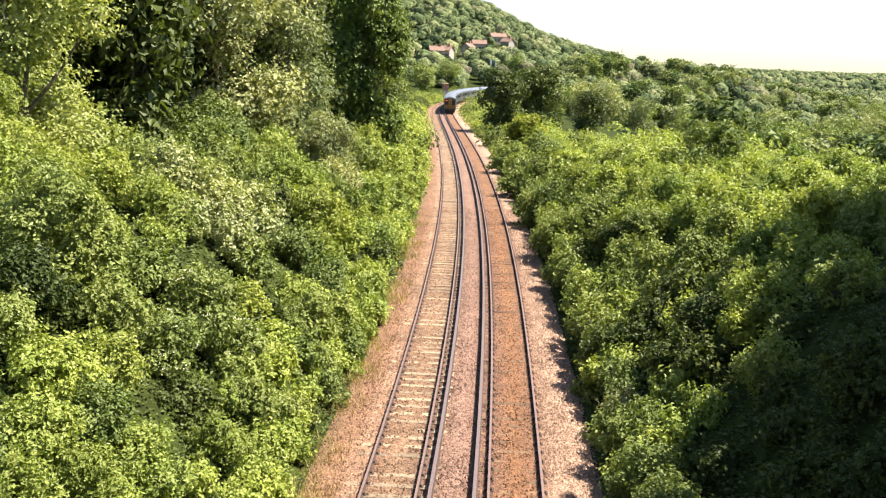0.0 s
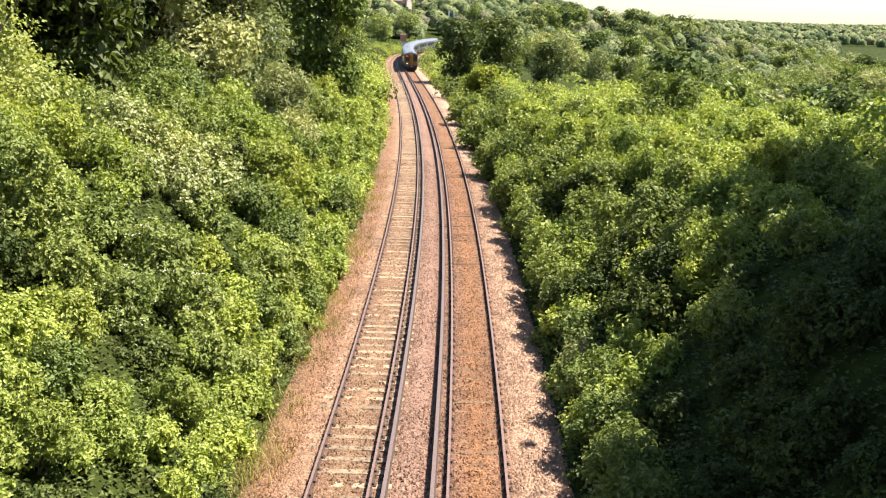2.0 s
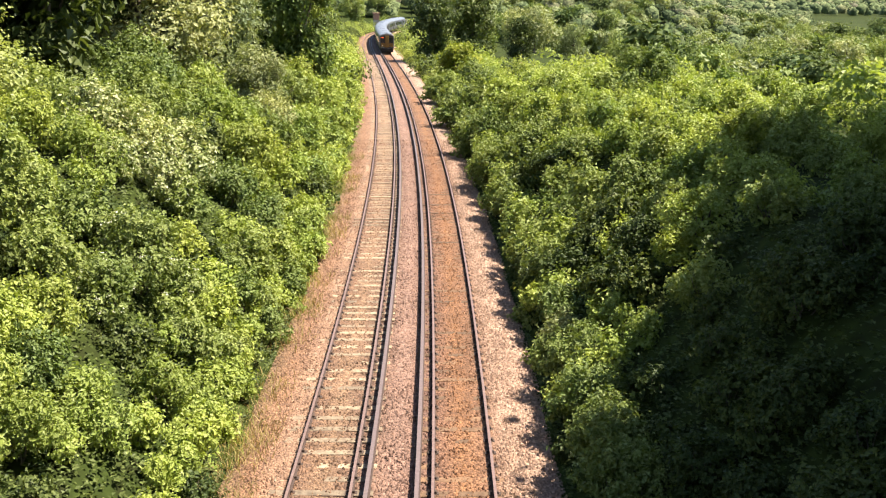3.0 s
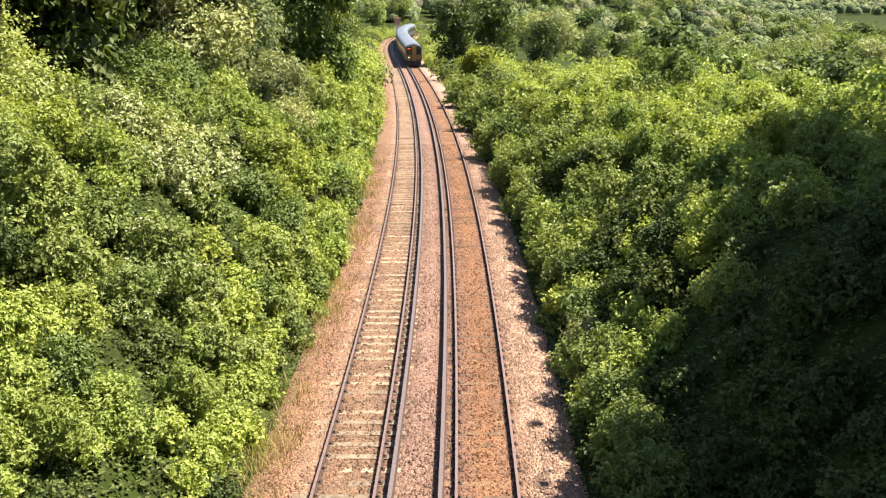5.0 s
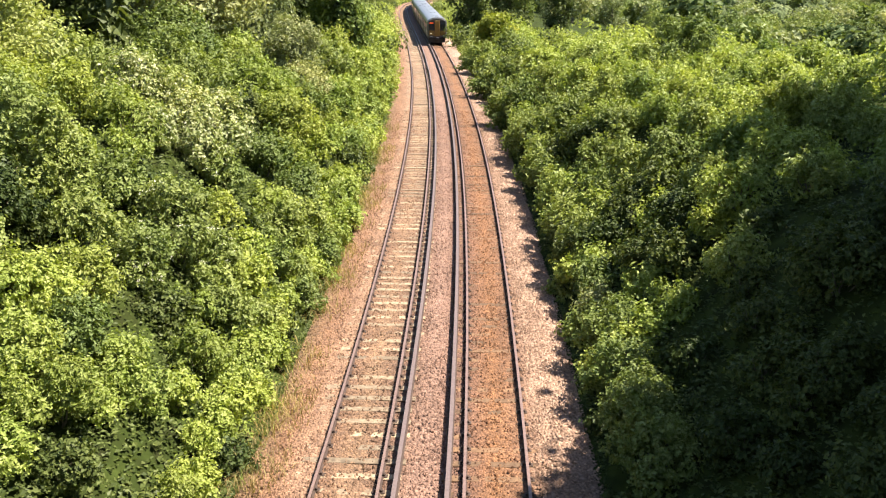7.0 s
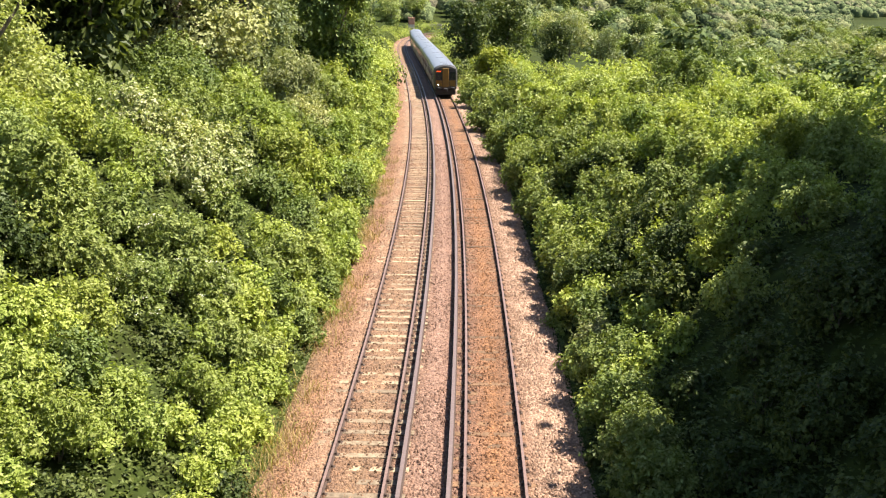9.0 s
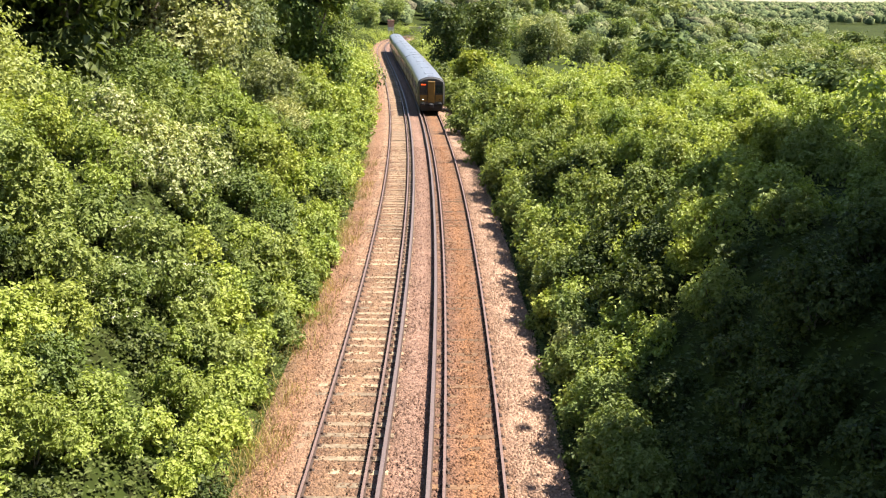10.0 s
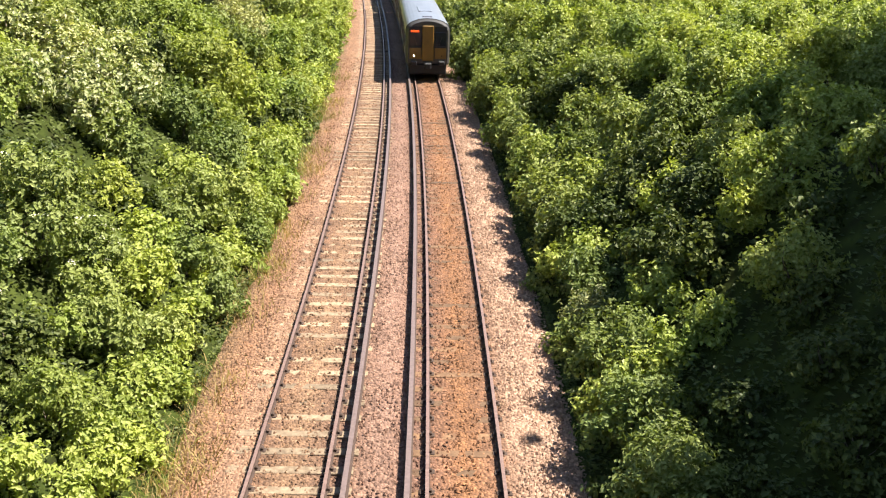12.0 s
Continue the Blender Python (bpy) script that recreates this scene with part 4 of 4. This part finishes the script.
# ---------------------------------------------------------------- grass at the foot of the banks
def grass():
    rng = np.random.default_rng(8)
    for name, n, label, mats, us, ss in (("dry_grass", 15000, "sparse dry straw-coloured grass at the ballast edge", STRAW, (-4.9, -3.2), (14, 70)),
                                         ("green_grass", 9000, "rank green grass at the foot of the bank", LEAF_LIME, (-5.4, -4.0), (14, 120))):
        s = ss[0] + (ss[1] - ss[0]) * rng.random(n) ** 1.6
        u = us[0] + (us[1] - us[0]) * rng.random(n) ** 1.7
        clump = np.sin(s * 1.7) + np.sin(s * 0.53 + 2) + rng.normal(0, 0.7, n)
        ok = clump > -0.6 + 1.2 * (u - us[0]) / (us[1] - us[0])
        s, u = s[ok], u[ok]
        m = len(s)
        z = np.interp(u, [-5.6, -4.9, -4.4, -3.8, -3.0], [-0.7, -0.5, -0.36, -0.3, -0.21])
        p = on_line(s, u, z)
        l = rng.uniform(0.12, 0.42, m)[:, None]
        lean = rng.normal(0, 0.55, (m, 3)) * np.array([1, 1, 0])
        a = rng.uniform(0, 6.28, m)
        w = np.stack([np.cos(a), np.sin(a), 0 * a], 1) * rng.uniform(0.006, 0.014, m)[:, None]
        mid = p + np.array([0, 0, 1.0]) * l * 0.6 + lean * l * 0.35
        tip = p + np.array([0, 0, 1.0]) * l + lean * l
        v = np.stack([p - w, p + w, mid + w * 0.8, mid - w * 0.8, tip], 1).reshape(-1, 3)
        o = np.arange(m)[:, None] * 5
        f = np.concatenate([o + np.array([[0, 1, 2]]), o + np.array([[0, 2, 3]]), o + np.array([[3, 2, 4]])], 1).reshape(-1, 3)
        tagged(new(name, mesh_of(name, v, f, [mats])), label, "grass", kind="stuff")


def undergrowth():
    """Ivy and nettles that cover the slopes between the shrubs."""
    rng = np.random.default_rng(9)
    n = 90000
    s = 11 + 62 * rng.random(n) ** 1.5
    side = np.where(rng.random(n) < 0.5, -1.0, 1.0)
    u = 4.35 + 9.4 * rng.random(n) ** 1.9
    p = on_line(s, side * u)
    p[:, 2] = height(p[:, 0], p[:, 1]) + rng.uniform(0.0, 0.42, n) * (0.6 + 0.4 * np.sin(s * 2.1 + u * 3)) * np.clip((u - 4.2) / 0.8, 0.2, 1)
    v, f = leaves(p, np.tile((0, 0, 1.0), (n, 1)), 0.14, rng, slim=0.7)
    # dark leaf tone used throughout so that shaded ground comes out darker
    tagged(new("undergrowth", mesh_of("undergrowth", v, f, [LEAF_DARK])), "low ivy and nettles carpeting the bank", "undergrowth", kind="stuff")


undergrowth()
STRAW = leaf_material("dry_straw", (0.26, 0.17, 0.075), (0.38, 0.27, 0.12), (0.48, 0.38, 0.18), 0.3, 0.7)
grass()


# ---------------------------------------------------------------- buildings in the distance
WALL_CREAM = speckled("cream_render", [(0.3, (0.3, 0.26, 0.22)), (0.7, (0.4, 0.36, 0.31))], 0.8, 0.9)
ROOF_TILE = speckled("orange_roof_tiles", [(0.3, (0.15, 0.085, 0.06)), (0.7, (0.22, 0.135, 0.1))], 2.5, 0.85)
ROOF_BROWN = speckled("brown_roof_tiles", [(0.3, (0.12, 0.07, 0.055)), (0.7, (0.2, 0.12, 0.095))], 2.5, 0.85)
BRICK = speckled("pinkish_brick", [(0.3, (0.26, 0.13, 0.085)), (0.7, (0.4, 0.22, 0.15))], 3.0, 0.9)
CONCRETE = speckled("pale_concrete", [(0.3, (0.36, 0.32, 0.26)), (0.7, (0.5, 0.45, 0.38))], 1.5, 0.9)
PANE = paint("house_window_glass", (0.05, 0.06, 0.07), 0.15)


def gable(name, w, d, h0, h1, over, mat):
    v = [(-w - over, -d - over, h0), (w + over, -d - over, h0), (w + over, d + over, h0), (-w - over, d + over, h0), (-w - over, 0, h1), (w + over, 0, h1)]
    v += [(x, y, z - 0.25) for x, y, z in v]
    f = [(0, 1, 5, 4), (2, 3, 4, 5), (6, 10, 11, 7), (8, 11, 10, 9), (0, 4, 10, 6), (3, 9, 10, 4), (1, 7, 11, 5), (2, 5, 11, 8), (0, 6, 7, 1), (2, 8, 9, 3)]
    return mesh_of(name, v, f, [mat])


def house(x, y, turn, w, d, eaves, ridge, roof, z=None, label="cream rendered house with a tiled roof on the hillside"):
    thing = tagged(new("house"), label, "house", "houses on the hill")
    thing.matrix_basis = pose(x, y, float(height(x, y)[0]) if z is None else z, 0, 0, turn)
    v = [(-w, -d, -2), (w, -d, -2), (w, d, -2), (-w, d, -2), (-w, -d, eaves), (w, -d, eaves), (w, d, eaves), (-w, d, eaves), (-w, 0, ridge - 0.3), (w, 0, ridge - 0.3)]
    part("wall", mesh_of("wall", v, [(0, 1, 5, 4), (2, 3, 7, 6), (1, 2, 6, 9, 5), (3, 0, 4, 8, 7)], [WALL_CREAM]), thing)
    part("roof", gable("roof", w, d, eaves - 0.1, ridge, 0.4, roof), thing, "pitched tiled roof")
    part("chimney", box_mesh("chimney", -0.4, 0.4, -0.5, 0.5, eaves, ridge + 1.0, BRICK, 0.05), thing, "brick chimney", pose(w * 0.6, 0, 0))
    pane = box_mesh("window", -0.6, 0.6, -0.05, 0.05, -0.6, 0.6, PANE, 0.03)
    for k in (-0.55, 0.0, 0.55):
        for zz in (1.5, 4.0):
            if zz < eaves - 0.5:
                part("window", pane, thing, m=pose(k * w, -d - 0.02, zz))
    return thing


for _i, (_x, _y, _r) in enumerate(CLEARINGS):
    house(_x, _y, (12, -25, 60, 5, -40, 20)[_i % 6], (3.0, 2.6, 3.0, 3.4, 2.8, 4.5)[_i % 6], 2.6, 3.6, 5.6, ROOF_TILE)
house(34, 160, -12, 3.4, 3.0, 2.6, 4.4, ROOF_BROWN, -5.4, "small lineside cottage with a brown tiled roof among scrub")
house(23.5, 166, 8, 2.2, 2.2, 2.4, 3.8, ROOF_BROWN, -5.2, "small outbuilding with a reddish roof among scrub")


def hut(x, y):
    thing = tagged(new("lineside_hut"), "tall narrow brick hut with a pale lower wall beside the bend", "hut")
    thing.matrix_basis = pose(x, y, -0.4, 0, 0, 8)
    part("base_wall", box_mesh("base_wall", -0.85, 0.85, -0.85, 0.85, 0, 3.3, CONCRETE, 0.03), thing, "pale rendered lower wall")
    part("brick_wall", box_mesh("brick_wall", -0.9, 0.9, -0.9, 0.9, 3.3, 5.2, BRICK, 0.03), thing, "brick upper wall")
    part("cap", box_mesh("cap", -1.05, 1.05, -1.05, 1.05, 5.2, 5.4, BRICK, 0.03), thing)
    part("door", box_mesh("door", -0.4, 0.4, -0.04, 0.04, 0, 2.0, TRAIN_DARK, 0.02), thing, "dark door", pose(0, -0.87, 0.1))


hut(-0.6, 300)


def parapet(x, y):
    thing = tagged(new("bridge_parapet"), "low pale concrete parapet beside the line at the bend", "wall")
    thing.matrix_basis = pose(x, y, 0.7, 0, 0, -20)
    part("wall", box_mesh("wall", -2.6, 2.6, -0.18, 0.18, 0, 1.3, CONCRETE, 0.03), thing)
    part("coping", box_mesh("coping", -2.75, 2.75, -0.26, 0.26, 1.3, 1.48, CONCRETE, 0.04), thing)


parapet(7.2, 330)


def marker_posts(x, y):
    for k in (0, 2.2):
        thing = tagged(new("white_post"), "slim white post standing among the trees", "post", "the pair of white posts")
        thing.matrix_basis = pose(x + k, y, float(height(x, y)[0]))
        part("shaft", box_mesh("shaft", -0.35, 0.35, -0.2, 0.2, 0, 6.0, WALL_WHITE, 0.05), thing)
        part("cap", box_mesh("cap", -0.42, 0.42, -0.27, 0.27, 6.0, 6.2, WALL_WHITE, 0.03), thing)


WALL_WHITE = speckled("white_paint", [(0.3, (0.65, 0.64, 0.62)), (0.7, (0.8, 0.79, 0.77))], 2.0, 0.7)
marker_posts(18.2, 407)


# ---------------------------------------------------------------- train
def glow(name, colour, power):
    m, nodes, links, b = material(name, 0.4)
    b.inputs["Emission Color"].default_value, b.inputs["Emission Strength"].default_value = (*colour, 1), power
    b.inputs["Base Color"].default_value = (*colour, 1)
    return m


LAMP = glow("headlamp", (1.0, 0.95, 0.8), 6.0)
SIGN = glow("amber_sign", (0.9, 0.1, 0.012), 0.32)
LENGTH, HALF = 19.9, 1.41


def shell(name, prof, y0, y1, mats, closed=False, caps=False):
    n = len(prof)
    v = [(x, y, z) for y in (y0, y1) for x, z in prof]
    f = [(i, (i + 1) % n, n + (i + 1) % n, n + i) for i in range(n if closed else n - 1)]
    if caps:
        f += [tuple(range(n))[::-1], tuple(range(n, 2 * n))]
    return mesh_of(name, v, f, mats)


ROOF_ARC = [(HALF * math.cos(a) * 1.0, 3.05 + 0.72 * math.sin(a) ** 0.9) for a in np.linspace(0.0001, math.pi - 0.0001, 17)]


def coach(lead):
    """A coach, its nose towards local +y, its middle at the origin, on the rail heads."""
    thing = tagged(new("train_coach"), "grey and white electric train coach running on the rails" if not lead else "leading electric train coach with a yellow cab front", "train", "coaches of the train")
    a, b = -LENGTH / 2 + 0.04, LENGTH / 2 - (0.35 if lead else 0.04)
    side = [(HALF - 0.08, 0.95), (HALF, 1.5), (HALF, 3.05)] + ROOF_ARC[1:-1] + [(-HALF, 3.05), (-HALF, 1.5), (-HALF + 0.08, 0.95)]
    part("body", shell("body", side, a, b, [TRAIN_SIDE_SHADED], True, True), thing)
    part("roof", shell("roof", [(x * 1.004, z + 0.012) for x, z in ROOF_ARC], a - 0.02, b + 0.02, [TRAIN_ROOF]), thing, "grey domed roof")
    pane, door = box_mesh("window", -0.02, 0.02, -0.75, 0.75, -0.42, 0.42, GLASS, 0.015), box_mesh("door", -0.025, 0.025, -0.65, 0.65, -1.0, 1.0, TRAIN_DARK, 0.02)
    for sx in (-1, 1):
        for y in (-7.6, -5.9, -2.1, -0.4, 1.3, 3.0, 6.0, 7.7):
            part("window", pane, thing, "dark tinted window", pose(sx * (HALF + 0.005), y, 2.3))
        for y in (-4.0, 4.6):
            part("door", door, thing, "dark sliding door", pose(sx * (HALF + 0.006), y, 2.0))
    part("underframe", box_mesh("underframe", -1.25, 1.25, a + 0.3, b - 0.3, 0.72, 1.0, TRAIN_DARK, 0.03), thing)
    for y in (-7, 7):
        bm = bmesh.new()
        box_bm(bm, -1.15, -1.0, -1.6, 1.6, 0.35, 0.7, 0.03)
        box_bm(bm, 1.0, 1.15, -1.6, 1.6, 0.35, 0.7, 0.03)
        box_bm(bm, -1.0, 1.0, -0.3, 0.3, 0.4, 0.65, 0.03)
        for yy in (-1.3, 1.3):
            for sx in (-0.75, 0.75):
                bmesh.ops.create_cone(bm, cap_ends=True, segments=20, radius1=0.42, radius2=0.42, depth=0.13, matrix=pose(sx, yy, 0.42, 0, 90, 0))
        part("bogie", bm_mesh("bogie", bm, [TRAIN_DARK]), thing, m=pose(0, y, 0))
    unit = box_mesh("roof_vent", -0.45, 0.45, -1.6, 1.6, 0, 0.05, TRAIN_ROOF, 0.02)
    for y in (-5.0, 4.0):
        part("roof_vent", unit, thing, m=pose(0, y, 3.755))
    part("gangway", box_mesh("gangway", -0.95, 0.95, -0.3, 0.06, 1.1, 3.5, TRAIN_DARK, 0.05), thing, "black rubber gangway between coaches", pose(0, a, 0))
    if lead:
        y = LENGTH / 2 - 0.35
        nose = [(HALF - 0.02, 1.0), (HALF - 0.02, 3.0)] + [(x * 0.985, z - 0.02) for x, z in ROOF_ARC[1:-1]] + [(-HALF + 0.02, 3.0), (-HALF + 0.02, 1.0)]
        n = len(nose)
        v = [(x, y, z) for x, z in nose] + [(x * 0.9, y + 0.35, 1.02 + (z - 1.0) * 0.95) for x, z in nose]
        f = [(i, (i + 1) % n, n + (i + 1) % n, n + i) for i in range(n)] + [tuple(range(n, 2 * n))]
        part("cab_front", mesh_of("cab_front", v, f, [TRAIN_CAB]), thing, "dark grey cab end")
        part("warning_panel", box_mesh("warning_panel", -1.16, 1.16, -0.02, 0.014, -0.3, 0.4, TRAIN_YELLOW_SHADED, 0.03), thing, "yellow lower panel", pose(0, y + 0.352, 1.6))
        part("window_surround", box_mesh("window_surround", -1.2, 1.2, -0.02, 0.012, -0.62, 0.72, TRAIN_DARK, 0.02), thing, "black band round the cab windows", pose(0, y + 0.352, 2.6))
        fy = y + 0.36
        for sx in (-1, 1):
            part("cab_window", box_mesh("cab_window", -0.36, 0.36, -0.02, 0.02, -0.42, 0.42, GLASS, 0.02), thing, "dark cab windscreen", pose(sx * 0.82, fy, 2.55))
            part("headlight", box_mesh("headlight", -0.05, 0.05, -0.03, 0.03, -0.045, 0.045, LAMP if sx > 0 else GLASS, 0.03), thing, "lit headlamp" if sx > 0 else "unlit lamp", pose(sx * 0.88, fy, 1.5))
        part("gangway_door", box_mesh("gangway_door", -0.36, 0.36, -0.06, 0.1, -1.05, 1.12, TRAIN_YELLOW_SHADED, 0.04), thing, "yellow end door", pose(0, fy, 2.25))
        part("destination_sign", box_mesh("destination_sign", -0.26, 0.26, -0.02, 0.03, -0.06, 0.06, SIGN, 0.01), thing, "lit orange destination display", pose(0.82, fy + 0.01, 3.02))
        part("skirt", box_mesh("skirt", -1.2, 1.2, -0.5, 0.1, 0.3, 0.98, TRAIN_DARK, 0.08), thing, "black buffer beam and coupler", pose(0, y + 0.15, 0))
        buffer = box_mesh("buffer", -0.2, 0.2, 0, 0.42, -0.14, 0.14, TRAIN_DARK, 0.05)
        bar = box_mesh("handrail", -0.02, 0.02, 0, 0.05, -0.55, 0.55, TRAIN_DARK, 0.008)
        arm = box_mesh("wiper", -0.012, 0.012, 0, 0.03, -0.3, 0.3, TRAIN_DARK, 0.005)
        for sx in (-1, 1):
            part("buffer", buffer, thing, "black buffer", pose(sx * 0.87, y + 0.2, 1.05))
            part("handrail", bar, thing, "black handrail", pose(sx * 0.42, fy + 0.02, 1.95))
            part("wiper", arm, thing, "black wiper", pose(sx * 0.78, fy + 0.02, 2.4, 0, sx * 18, 0))
        part("coupler", box_mesh("coupler", -0.22, 0.22, 0, 0.6, -0.2, 0.2, TRAIN_DARK, 0.06), thing, "black coupler head", pose(0, y + 0.2, 0.9))
        part("roof_horn", box_mesh("roof_horn", -0.3, 0.3, -0.2, 0.2, 0, 0.1, TRAIN_ROOF, 0.03), thing, m=pose(0, y - 0.9, 3.74))
    return thing


FRONT_AT = ((0.0, 216.5), (1.0, 205.0), (3.0, 181.5), (5.0, 160.0), (6.0, 148.5), (7.0, 136.5), (9.0, 110.5), (10.0, 96.5), (11.0, 82.0), (11.5, 75.0), (12.0, 66.5))


def motions():
    tt = np.array([r[0] for r in FRONT_AT])
    fit = np.polyfit(tt, [r[1] for r in FRONT_AT], 3)
    for i, c in enumerate(COACHES):
        rows = []
        for t in np.arange(0, 12.01, 0.5):
            mid = float(np.polyval(fit, t)) + LENGTH / 2 + i * (LENGTH + 0.02) + 0.45 * (i // 2)
            p, q = on_line(mid - 7, APART / 2), on_line(mid + 7, APART / 2)
            m = (p + q) / 2
            rows.append((float(t), pose(m[0], m[1], 0.0, 0, 0, math.degrees(math.atan2(-(p - q)[0], (p - q)[1])))))
        walk(c, rows)


COACHES = [coach(True)] + [coach(False) for _ in range(5)]
motions()
